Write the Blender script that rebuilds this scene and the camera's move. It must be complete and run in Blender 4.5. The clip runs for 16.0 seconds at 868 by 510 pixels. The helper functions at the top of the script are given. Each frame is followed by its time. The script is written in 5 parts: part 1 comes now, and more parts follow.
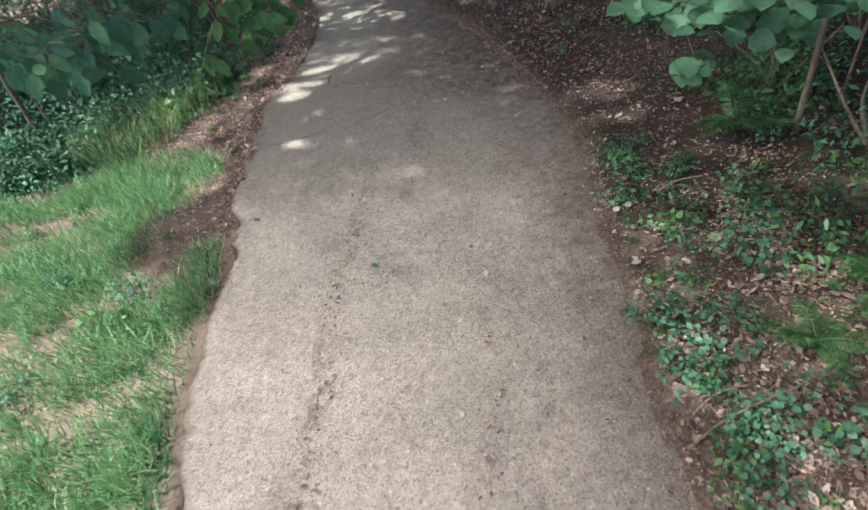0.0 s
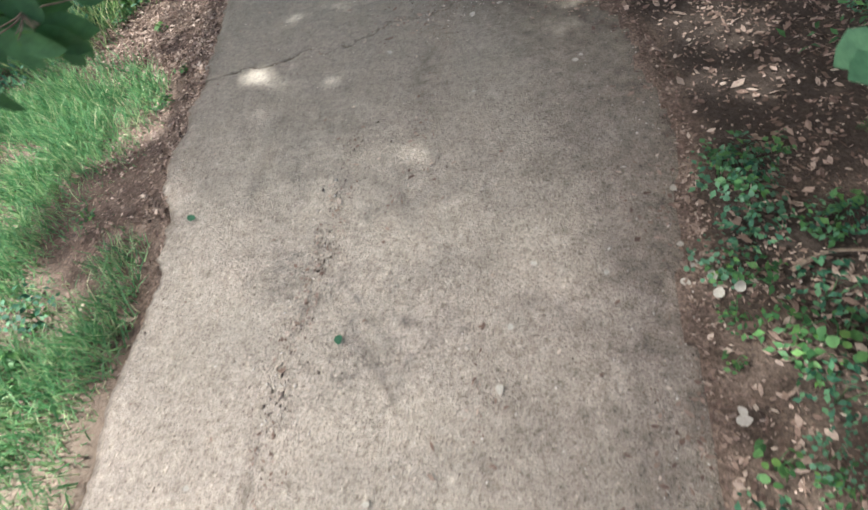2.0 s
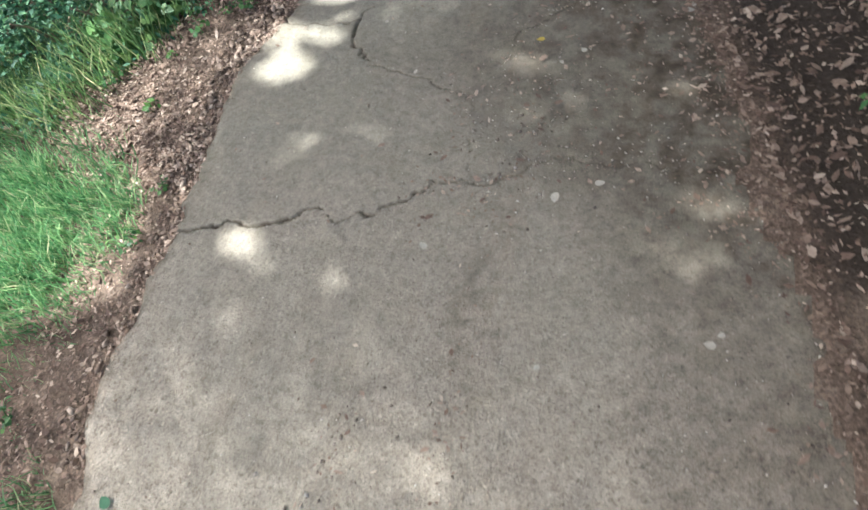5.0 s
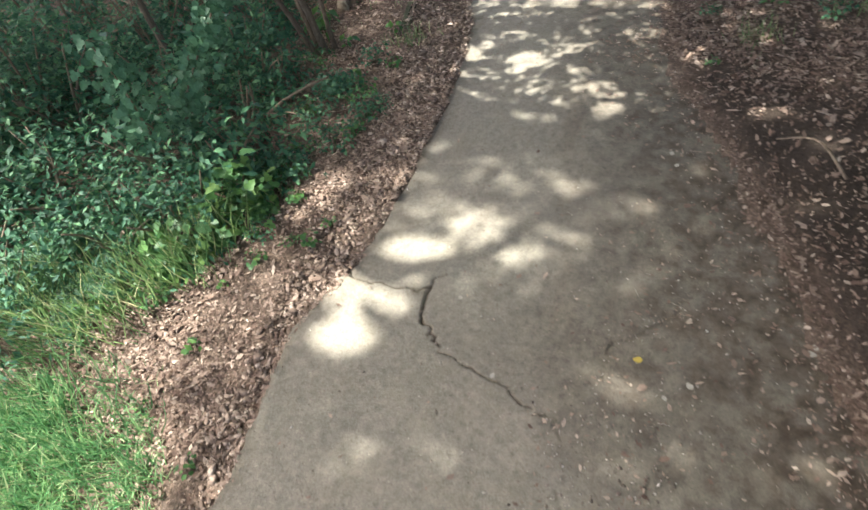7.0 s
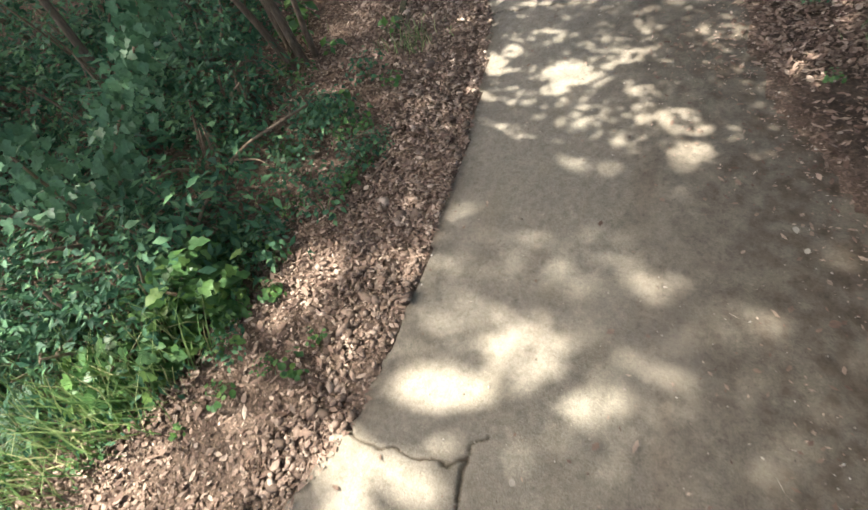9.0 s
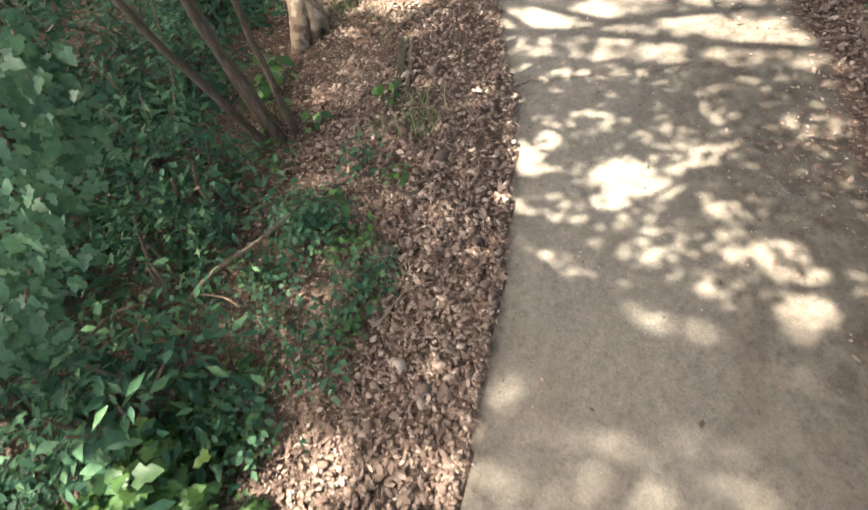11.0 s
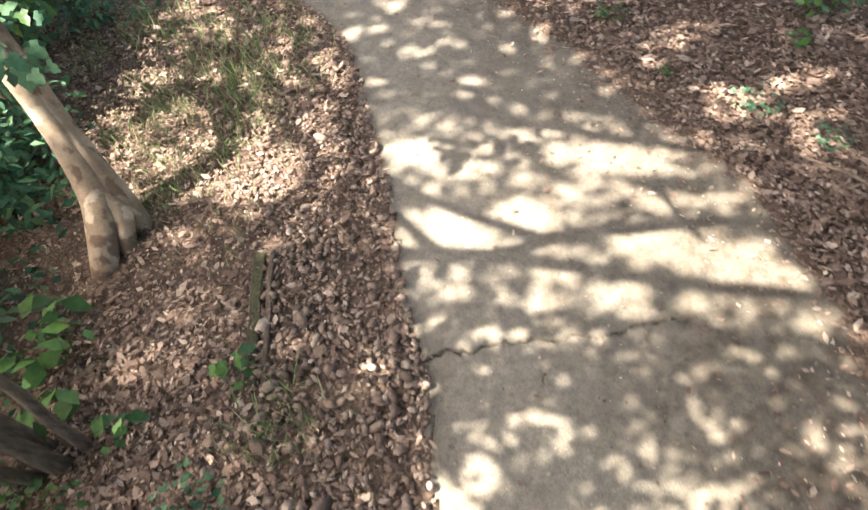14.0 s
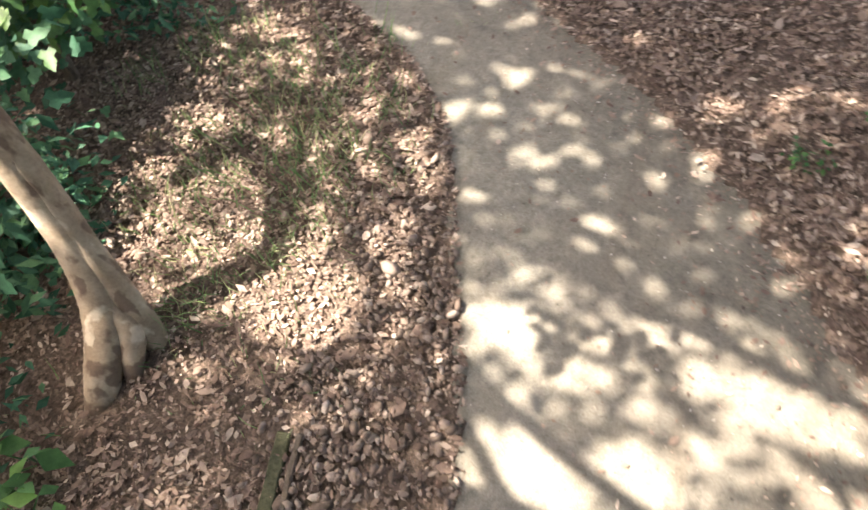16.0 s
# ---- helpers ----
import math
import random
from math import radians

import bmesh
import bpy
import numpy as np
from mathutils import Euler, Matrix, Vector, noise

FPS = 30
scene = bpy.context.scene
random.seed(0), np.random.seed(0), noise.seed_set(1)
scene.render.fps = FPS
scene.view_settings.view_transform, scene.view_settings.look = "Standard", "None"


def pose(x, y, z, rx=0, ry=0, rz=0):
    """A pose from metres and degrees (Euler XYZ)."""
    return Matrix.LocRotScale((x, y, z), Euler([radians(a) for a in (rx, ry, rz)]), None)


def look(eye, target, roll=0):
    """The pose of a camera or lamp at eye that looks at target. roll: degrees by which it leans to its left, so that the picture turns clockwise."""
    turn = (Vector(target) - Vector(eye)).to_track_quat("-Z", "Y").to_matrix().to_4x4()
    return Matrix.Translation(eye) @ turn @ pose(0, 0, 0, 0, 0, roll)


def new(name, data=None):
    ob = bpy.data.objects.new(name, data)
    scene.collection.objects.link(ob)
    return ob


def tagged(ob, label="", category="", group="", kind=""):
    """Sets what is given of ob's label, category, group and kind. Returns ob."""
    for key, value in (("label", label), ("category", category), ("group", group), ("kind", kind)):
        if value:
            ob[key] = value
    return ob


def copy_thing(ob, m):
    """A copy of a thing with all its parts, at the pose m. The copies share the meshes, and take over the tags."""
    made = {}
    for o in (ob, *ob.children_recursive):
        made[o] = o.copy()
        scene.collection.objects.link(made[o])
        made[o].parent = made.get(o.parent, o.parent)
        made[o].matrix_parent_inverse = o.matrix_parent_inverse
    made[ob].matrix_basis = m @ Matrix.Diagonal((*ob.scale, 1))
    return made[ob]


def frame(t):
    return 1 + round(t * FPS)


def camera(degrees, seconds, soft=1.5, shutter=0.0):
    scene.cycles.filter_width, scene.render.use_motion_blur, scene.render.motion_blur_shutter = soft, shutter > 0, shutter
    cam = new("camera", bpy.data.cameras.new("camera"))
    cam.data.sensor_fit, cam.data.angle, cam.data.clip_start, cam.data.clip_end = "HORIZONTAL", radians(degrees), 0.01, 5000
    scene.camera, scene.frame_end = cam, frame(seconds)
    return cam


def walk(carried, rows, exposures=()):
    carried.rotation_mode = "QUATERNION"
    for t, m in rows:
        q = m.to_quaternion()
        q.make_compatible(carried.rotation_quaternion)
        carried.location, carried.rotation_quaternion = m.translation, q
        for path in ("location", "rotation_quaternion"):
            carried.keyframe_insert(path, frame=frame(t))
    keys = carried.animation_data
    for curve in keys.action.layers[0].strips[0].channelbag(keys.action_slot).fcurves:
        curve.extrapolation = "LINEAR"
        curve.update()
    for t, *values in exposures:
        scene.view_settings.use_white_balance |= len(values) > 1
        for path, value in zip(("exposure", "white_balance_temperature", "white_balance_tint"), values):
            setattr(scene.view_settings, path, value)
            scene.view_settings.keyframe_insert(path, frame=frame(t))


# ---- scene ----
cam = camera(77.0, 16.0, soft=1.55, shutter=0.4)
PATH = [
    (0, (0.986, 0.568, 1.724), (0.701, 2.089, 0.457), -13.5),
    (0.5, (1.019, 0.909, 1.719), (0.761, 2.323, 0.329), -12.6),
    (1, (1.038, 1.221, 1.678), (0.818, 2.563, 0.212), -11.2),
    (1.5, (0.995, 1.538, 1.653), (0.58, 2.747, 0.115), -15.7),
    (2, (1.022, 1.875, 1.62), (0.587, 2.955, -0.006), -18.7),
    (2.5, (0.988, 2.152, 1.63), (0.624, 3.21, -0.028), -16.7),
    (3, (0.879, 2.458, 1.566), (0.487, 3.337, -0.187), -15.6),
    (3.2, (0.91, 2.594, 1.601), (0.43, 3.447, -0.143), -21.9),
    (5.3, (0.813, 3.461, 1.538), (0.155, 4.325, -0.141), -21.9),
    (5.5, (0.744, 3.533, 1.609), (0.091, 4.46, -0.039), -17.7),
    (6, (0.581, 3.689, 1.673), (-0.172, 4.629, 0.077), -17.5),
    (6.5, (0.553, 3.895, 1.794), (-0.24, 4.982, 0.313), -19.3),
    (7, (0.408, 4.068, 1.83), (-0.316, 5.202, 0.35), -14.7),
    (7.5, (0.251, 4.266, 1.778), (-0.521, 5.299, 0.249), -15.1),
    (8, (0.162, 4.521, 1.743), (-0.631, 5.521, 0.203), -18.7),
    (8.5, (0.087, 4.735, 1.686), (-0.522, 5.802, 0.108), -16.5),
    (9, (-0.049, 4.936, 1.671), (-0.75, 5.936, 0.087), -19.1),
    (9.5, (-0.136, 5.193, 1.603), (-0.794, 6.119, -0.044), -22.3),
    (10, (-0.262, 5.387, 1.616), (-0.78, 6.389, -0.036), -15.7),
    (10.2, (-0.328, 5.451, 1.631), (-0.925, 6.418, -0.014), -17.5),
    (12.3, (-0.65, 6.157, 1.455), (-1.096, 7.23, -0.172), -12.7),
    (12.5, (-0.638, 6.266, 1.4), (-1.005, 7.301, -0.271), -12.0),
    (13, (-0.684, 6.487, 1.46), (-0.865, 7.599, -0.193), -2.4),
    (13.5, (-0.725, 6.72, 1.51), (-0.967, 7.852, -0.121), -6.3),
    (14, (-0.781, 6.953, 1.539), (-1.06, 8.044, -0.114), -7.7),
    (14.5, (-0.872, 7.182, 1.527), (-1.13, 8.236, -0.154), -3.6),
    (15, (-0.936, 7.414, 1.575), (-1.328, 8.427, -0.105), -7.3),
    (15.5, (-0.966, 7.635, 1.565), (-1.332, 8.632, -0.129), -5.7),
    (16, (-1.099, 7.84, 1.53), (-1.523, 8.708, -0.221), -5.9),
]
EXPOSURES = [(0.0, 1.62, 6250, 8), (1.0, 1.8, 6250, 8), (1.5, 1.9, 6350, 6), (2.0, 1.84, 6300, 6), (2.5, 1.87, 6250, 5), (3.1, 2.14, 6250, 4), (5.3, 2.22, 6250, 3), (6.0, 2.3, 6400, 3), (8.5, 2.37, 7300, 8), (9.2, 2.42, 7350, 8), (10.2, 2.72, 7600, 10), (12.3, 2.84, 7600, 11), (16.0, 2.86, 7600, 12)]
walk(cam, [(t, look(eye, target, roll)) for t, eye, target, roll in PATH], EXPOSURES)

# ---- world and sun ----
SUN_FLAT = Vector((-0.98, -0.19, 0)).normalized()
SUN_RISE = 56.0
COT = 1 / math.tan(radians(SUN_RISE))
TO_SUN = (SUN_FLAT * math.cos(radians(SUN_RISE)) + Vector((0, 0, math.sin(radians(SUN_RISE))))).normalized()
world = bpy.data.worlds.new("sky")
scene.world = world
world.use_nodes = True
sky = world.node_tree.nodes.new("ShaderNodeTexSky")
sky.sky_type, sky.sun_disc = "NISHITA", False
sky.sun_elevation, sky.sun_rotation = radians(SUN_RISE), math.atan2(SUN_FLAT.x, SUN_FLAT.y)
sky.air_density, sky.dust_density, sky.ozone_density = 0.7, 4.0, 0.4
background = world.node_tree.nodes["Background"]
background.inputs["Strength"].default_value = 0.124
world.node_tree.links.new(sky.outputs["Color"], background.inputs["Color"])
sun = new("sun", bpy.data.lights.new("sun", "SUN"))
sun.data.energy, sun.data.angle, sun.data.color = 3.95, radians(0.53), (1.0, 0.985, 0.985)
sun.matrix_world = look(TO_SUN * 30, (0, 0, 0))

rng = np.random.default_rng(7)


# ---- materials ----
class Nodes:
    """A short way to write node trees."""

    def __init__(self, name):
        self.mat = bpy.data.materials.new(name)
        self.mat.use_nodes = True
        self.tree = self.mat.node_tree
        self.bsdf = self.tree.nodes["Principled BSDF"]
        self.out = self.tree.nodes["Material Output"]
        self.place = self.add("ShaderNodeTexCoord").outputs["Object"]

    def add(self, kind, **values):
        node = self.tree.nodes.new(kind)
        for key, value in values.items():
            node.inputs[key].default_value = value
        return node

    def link(self, a, b):
        self.tree.links.new(a, b)

    def noise(self, scale, detail=4.0, rough=0.6, stretch=None):
        node = self.add("ShaderNodeTexNoise", Scale=scale, Detail=detail, Roughness=rough)
        if stretch:
            mapping = self.add("ShaderNodeMapping", Scale=stretch)
            self.link(self.place, mapping.inputs["Vector"])
            self.link(mapping.outputs["Vector"], node.inputs["Vector"])
        else:
            self.link(self.place, node.inputs["Vector"])
        return node.outputs["Fac"]

    def ramp(self, fac, *stops):
        node = self.add("ShaderNodeValToRGB")
        points = node.color_ramp.elements
        while len(points) < len(stops):
            points.new(0.5)
        for point, (at, colour) in zip(points, stops):
            point.position = at
            point.color = (*colour, 1) if len(colour) == 3 else colour
        self.link(fac, node.inputs["Fac"])
        return node.outputs["Color"]

    def mix(self, fac, a, b, blend="MIX"):
        node = self.tree.nodes.new("ShaderNodeMix")
        node.data_type, node.blend_type = "RGBA", blend
        for key, value in ((0, fac), (6, a), (7, b)):
            if isinstance(value, (int, float)):
                node.inputs[key].default_value = value
            elif isinstance(value, tuple):
                node.inputs[key].default_value = (*value, 1)
            else:
                self.link(value, node.inputs[key])
        return node.outputs[2]

    def random(self, island=True):
        if island:
            return self.add("ShaderNodeNewGeometry").outputs["Random Per Island"]
        return self.add("ShaderNodeObjectInfo").outputs["Random"]

    def bump(self, height, strength, distance):
        node = self.add("ShaderNodeBump", Distance=distance)
        if isinstance(strength, float):
            node.inputs["Strength"].default_value = strength
        else:
            self.link(strength, node.inputs["Strength"])
        self.link(height, node.inputs["Height"])
        self.link(node.outputs["Normal"], self.bsdf.inputs["Normal"])

    def finish(self, colour, rough=0.8, glow=0.0, specular=0.3):
        if isinstance(colour, tuple):
            self.bsdf.inputs["Base Color"].default_value = (*colour, 1)
        else:
            self.link(colour, self.bsdf.inputs["Base Color"])
        self.bsdf.inputs["Roughness"].default_value = rough
        self.bsdf.inputs["Specular IOR Level"].default_value = specular
        if glow:
            thin = self.add("ShaderNodeBsdfTranslucent")
            mixer = self.add("ShaderNodeMixShader", Fac=glow)
            self.link(colour, thin.inputs["Color"])
            self.link(self.bsdf.outputs["BSDF"], mixer.inputs[1])
            self.link(thin.outputs["BSDF"], mixer.inputs[2])
            self.link(mixer.outputs["Shader"], self.out.inputs["Surface"])
        return self.mat


def leaf_material(name, stops, rough=0.5, glow=0.3, specular=0.25):
    n = Nodes(name)
    colour = n.ramp(n.random(), *stops)
    shade = n.ramp(n.noise(60, 3), (0.3, (0.75, 0.75, 0.75)), (0.7, (1.15, 1.15, 1.1)))
    n.bump(n.noise(160, 2), 0.25, 0.004)
    return n.finish(n.mix(1.0, colour, shade, "MULTIPLY"), rough, glow, specular)


def road_material():
    n = Nodes("worn_asphalt")
    grain = n.noise(260, 3, 0.75)
    patch = n.noise(1.6, 5, 0.6)
    streak = n.noise(3.0, 4, 0.6, (2.2, 0.35, 1))
    colour = n.ramp(grain, (0.30, (0.145, 0.135, 0.110)), (0.5, (0.236, 0.219, 0.181)), (0.72, (0.345, 0.32, 0.273)))
    colour = n.mix(n.ramp(patch, (0.35, (0, 0, 0)), (0.65, (0.55, 0.55, 0.55))), colour, (0.245, 0.218, 0.184))
    colour = n.mix(n.ramp(streak, (0.56, (0, 0, 0)), (0.72, (0.5, 0.5, 0.5))), colour, (0.17, 0.135, 0.10))
    near = n.add("ShaderNodeAttribute")
    near.attribute_name = "dust"
    colour = n.mix(near.outputs["Fac"], colour, (0.46, 0.398, 0.342))
    coarse = n.ramp(near.outputs["Fac"], (0.0, (0.25, 0.25, 0.25)), (0.6, (0.64, 0.64, 0.64)))
    # soil holds dirt, and also shade painted on the right side and left edge
    near = n.add("ShaderNodeAttribute")
    near.attribute_name = "soil"
    colour = n.mix(near.outputs["Fac"], colour, (0.075, 0.058, 0.043))
    colour = n.mix(coarse, colour, n.ramp(n.noise(420, 2, 0.8), (0.3, (0.55, 0.54, 0.52)), (0.7, (1.35, 1.33, 1.3))), "MULTIPLY")
    pits = n.ramp(n.noise(75, 4, 0.75), (0.36, (0.40, 0.38, 0.35)), (0.46, (1, 1, 1)), (0.62, (1, 1, 1)), (0.72, (1.35, 1.33, 1.3)))
    colour = n.mix(coarse, colour, pits, "MULTIPLY")
    colour = n.mix(0.5, colour, n.ramp(n.noise(14, 6, 0.7), (0.3, (0.72, 0.71, 0.69)), (0.7, (1.22, 1.2, 1.16))), "MULTIPLY")
    colour = n.mix(0.6, colour, n.ramp(n.noise(34, 5, 0.75), (0.34, (0.66, 0.65, 0.62)), (0.5, (1, 1, 1)), (0.68, (1.25, 1.23, 1.2))), "MULTIPLY")
    stain = n.ramp(n.noise(5.5, 6, 0.7), (0.5, (0, 0, 0)), (0.66, (0.55, 0.55, 0.55)))
    dusty = n.add("ShaderNodeAttribute")
    dusty.attribute_name = "dust"
    stain = n.mix(dusty.outputs["Fac"], stain, (0.0, 0.0, 0.0))
    colour = n.mix(stain, colour, n.ramp(grain, (0.3, (0.13, 0.115, 0.085)), (0.7, (0.30, 0.27, 0.21))))
    cells = n.add("ShaderNodeTexVoronoi", Scale=100.0)
    n.link(n.place, cells.inputs["Vector"])
    stones = n.ramp(cells.outputs["Color"], (0.05, (0.45, 0.43, 0.4)), (0.35, (0.95, 0.95, 0.94)), (0.85, (1.08, 1.08, 1.06)), (1.0, (1.8, 1.76, 1.7)))
    colour = n.mix(coarse, colour, stones, "MULTIPLY")
    height = n.mix(0.5, n.mix(0.5, grain, cells.outputs["Distance"]), n.noise(85, 4, 0.7))
    n.bump(height, coarse, 0.022)
    return n.finish(colour, 0.9, 0, 0.2)


def soil_material():
    n = Nodes("woodland_soil")
    colour = n.ramp(n.noise(9, 6, 0.7), (0.3, (0.085, 0.064, 0.05)), (0.55, (0.16, 0.122, 0.098)), (0.75, (0.24, 0.19, 0.155)))
    colour = n.mix(0.85, colour, n.ramp(n.noise(75, 5, 0.8), (0.32, (0.3, 0.26, 0.23)), (0.5, (0.9, 0.86, 0.82)), (0.68, (1.9, 1.75, 1.6))), "MULTIPLY")
    dry = n.add("ShaderNodeAttribute")
    dry.attribute_name = "dust"
    colour = n.mix(dry.outputs["Fac"], colour, n.ramp(n.noise(40, 5, 0.7), (0.3, (0.17, 0.13, 0.095)), (0.7, (0.32, 0.255, 0.195))))
    # shade of the right bank, painted into the soil as a darker colour
    bank_shade = n.add("ShaderNodeAttribute")
    bank_shade.attribute_name = "bank_shade"
    colour = n.mix(bank_shade.outputs["Fac"], colour, n.ramp(n.noise(55, 5, 0.75), (0.3, (0.022, 0.017, 0.013)), (0.6, (0.055, 0.042, 0.033)), (0.8, (0.13, 0.10, 0.08))))
    n.bump(n.noise(75, 5, 0.7), 0.8, 0.015)
    return n.finish(colour, 0.95, 0, 0.15)


def bark_material(name, dark, light, patchy):
    n = Nodes(name)
    lines = n.noise(22, 5, 0.7, (3, 3, 0.6))
    colour = n.ramp(lines, (0.3, dark), (0.7, light))
    colour = n.mix(n.ramp(n.noise(7, 3, 0.5), (0.5, (0, 0, 0)), (0.56, (patchy, patchy, patchy))), colour, tuple(c * 0.5 for c in light))
    n.bump(lines, 0.6, 0.012)
    return n.finish(colour, 0.85, 0, 0.2)


def smooth_bark_material(name):
    n = Nodes(name)
    colour = n.ramp(n.noise(9, 5, 0.65), (0.3, (0.22, 0.16, 0.11)), (0.5, (0.33, 0.25, 0.17)), (0.7, (0.45, 0.36, 0.26)))
    flakes = n.noise(13, 3, 0.5, (1, 1, 0.55))
    colour = n.mix(n.ramp(flakes, (0.55, (0, 0, 0)), (0.6, (0.85, 0.85, 0.85))), colour, (0.15, 0.10, 0.07))
    colour = n.mix(n.ramp(flakes, (0.34, (0.8, 0.8, 0.8)), (0.39, (0, 0, 0))), colour, (0.56, 0.46, 0.34))
    colour = n.mix(0.5, colour, n.ramp(n.noise(90, 4, 0.7), (0.3, (0.7, 0.7, 0.7)), (0.7, (1.2, 1.2, 1.2))), "MULTIPLY")
    n.bump(n.mix(0.5, flakes, n.noise(40, 4, 0.6)), 0.5, 0.008)
    return n.finish(colour, 0.8, 0, 0.2)


def stone_material(name, stops):
    n = Nodes(name)
    colour = n.ramp(n.random(), *stops)
    colour = n.mix(0.7, colour, n.ramp(n.noise(90, 4, 0.7), (0.3, (0.6, 0.6, 0.6)), (0.7, (1.2, 1.2, 1.2))), "MULTIPLY")
    n.bump(n.noise(120, 3), 0.4, 0.004)
    return n.finish(colour, 0.85, 0, 0.25)


ROAD = road_material()
SOIL = soil_material()
LITTER = leaf_material("dry_leaves", ((0.0, (0.12, 0.08, 0.064)), (0.35, (0.205, 0.142, 0.112)), (0.75, (0.30, 0.222, 0.18)), (0.92, (0.40, 0.31, 0.255)), (1.0, (0.54, 0.44, 0.36))), 0.8, 0.12, 0.15)
GRASS = leaf_material("grass_blades", ((0.0, (0.055, 0.16, 0.065)), (0.45, (0.14, 0.31, 0.135)), (0.85, (0.27, 0.44, 0.195)), (1.0, (0.5, 0.48, 0.3))), 0.5, 0.35)
TUFT = leaf_material("pale_grass", ((0.0, (0.07, 0.16, 0.06)), (0.5, (0.17, 0.29, 0.11)), (0.85, (0.30, 0.38, 0.17)), (1.0, (0.5, 0.46, 0.28))), 0.5, 0.4)
BUSH = leaf_material("shrub_leaves", ((0.0, (0.028, 0.09, 0.054)), (0.6, (0.066, 0.178, 0.102)), (1.0, (0.135, 0.275, 0.13))), 0.55, 0.35, 0.22)
VINE = leaf_material("vine_leaves", ((0.0, (0.05, 0.13, 0.05)), (0.7, (0.10, 0.22, 0.07)), (1.0, (0.17, 0.29, 0.08))), 0.4, 0.35)
BLUISH = leaf_material("blue_green_leaves", ((0.0, (0.06, 0.15, 0.085)), (1.0, (0.12, 0.24, 0.14))), 0.4, 0.3)
CROWN = leaf_material("tree_leaves", ((0.0, (0.03, 0.075, 0.02)), (1.0, (0.075, 0.15, 0.035))), 0.45, 0.3)
WEED = leaf_material("weed_leaves", ((0.0, (0.035, 0.10, 0.035)), (0.7, (0.07, 0.17, 0.06)), (1.0, (0.12, 0.25, 0.06))), 0.45, 0.3)
PALE = stone_material("bleached_leaf", ((0.0, (0.30, 0.27, 0.22)), (1.0, (0.52, 0.48, 0.41))))
YELLOW = stone_material("yellow_leaf", ((0.0, (0.42, 0.30, 0.06)), (1.0, (0.55, 0.42, 0.10))))
GRIT = stone_material("grit", ((0.0, (0.09, 0.07, 0.055)), (0.5, (0.27, 0.22, 0.18)), (1.0, (0.58, 0.53, 0.46))))
STONE = stone_material("tan_gravel", ((0.0, (0.12, 0.085, 0.064)), (0.5, (0.21, 0.152, 0.117)), (0.88, (0.32, 0.242, 0.19)), (1.0, (0.46, 0.37, 0.30))))
BARK = bark_material("grey_bark", (0.06, 0.045, 0.032), (0.20, 0.155, 0.115), 0.3)
SMOOTH = smooth_bark_material("smooth_tan_bark")
TWIG = bark_material("twig_bark", (0.09, 0.065, 0.045), (0.30, 0.23, 0.17), 0.2)
MOSSY = bark_material("mossy_log", (0.06, 0.068, 0.035), (0.30, 0.285, 0.17), 0.5)
TIMBER = bark_material("mossy_timber", (0.035, 0.04, 0.02), (0.11, 0.105, 0.06), 0.5)


# ---- mesh helpers ----
def mesh_of(name, verts, faces, material, smooth=False):
    verts, faces = np.asarray(verts, np.float32), np.asarray(faces, np.int32)
    me = bpy.data.meshes.new(name)
    me.vertices.add(len(verts))
    me.vertices.foreach_set("co", verts.ravel())
    me.loops.add(faces.size)
    me.loops.foreach_set("vertex_index", faces.ravel())
    me.polygons.add(len(faces))
    me.polygons.foreach_set("loop_start", np.arange(0, faces.size, faces.shape[1], dtype=np.int32))
    me.update(calc_edges=True)
    me.validate()
    if smooth:
        me.polygons.foreach_set("use_smooth", np.ones(len(faces), bool))
    me.materials.append(material)
    return me


def spread(value, names, me):
    attribute = me.attributes.new(names, "FLOAT", "POINT")
    attribute.data.foreach_set("value", np.asarray(value, np.float32))


def thing(name, label, category, group="", kind="", at=(0, 0, 0)):
    ob = new(name)
    ob.empty_display_size = 0.1
    ob.location = at
    return tagged(ob, label, category, group, kind)


def part(name, me, parent, label=""):
    ob = new(name, me)
    ob.parent = parent
    return tagged(ob, label, kind="stuff" if name in ("crown", "foliage", "leaf_spray", "twig") else "")


def turns(normals, spins):
    """Rotation matrices whose z is the normal, turned about it by the spin."""
    z = normals / np.linalg.norm(normals, axis=1, keepdims=True)
    helper = np.where(np.abs(z[:, 2:3]) > 0.95, np.array([[1.0, 0, 0]]), np.array([[0, 0, 1.0]]))
    x = np.cross(helper, z)
    x /= np.linalg.norm(x, axis=1, keepdims=True)
    y = np.cross(z, x)
    c, s = np.cos(spins)[:, None], np.sin(spins)[:, None]
    return np.stack((c * x + s * y, c * y - s * x, z), axis=2)


def scatter(shape, places, normals, spins, sizes):
    """Many copies of one small shape, joined."""
    v, f = shape
    sizes = np.asarray(sizes)
    sizes = sizes[:, None] if sizes.ndim == 1 else sizes
    local = v[None] * (sizes[:, None, :] if sizes.shape[1] == 3 else sizes[:, :, None])
    verts = np.einsum("nij,nkj->nki", turns(normals, spins), local) + places[:, None]
    faces = f[None] + (np.arange(len(places)) * len(v))[:, None, None]
    return verts.reshape(-1, 3), faces.reshape(-1, f.shape[1])


def tri(*faces):
    return np.array(faces, int)


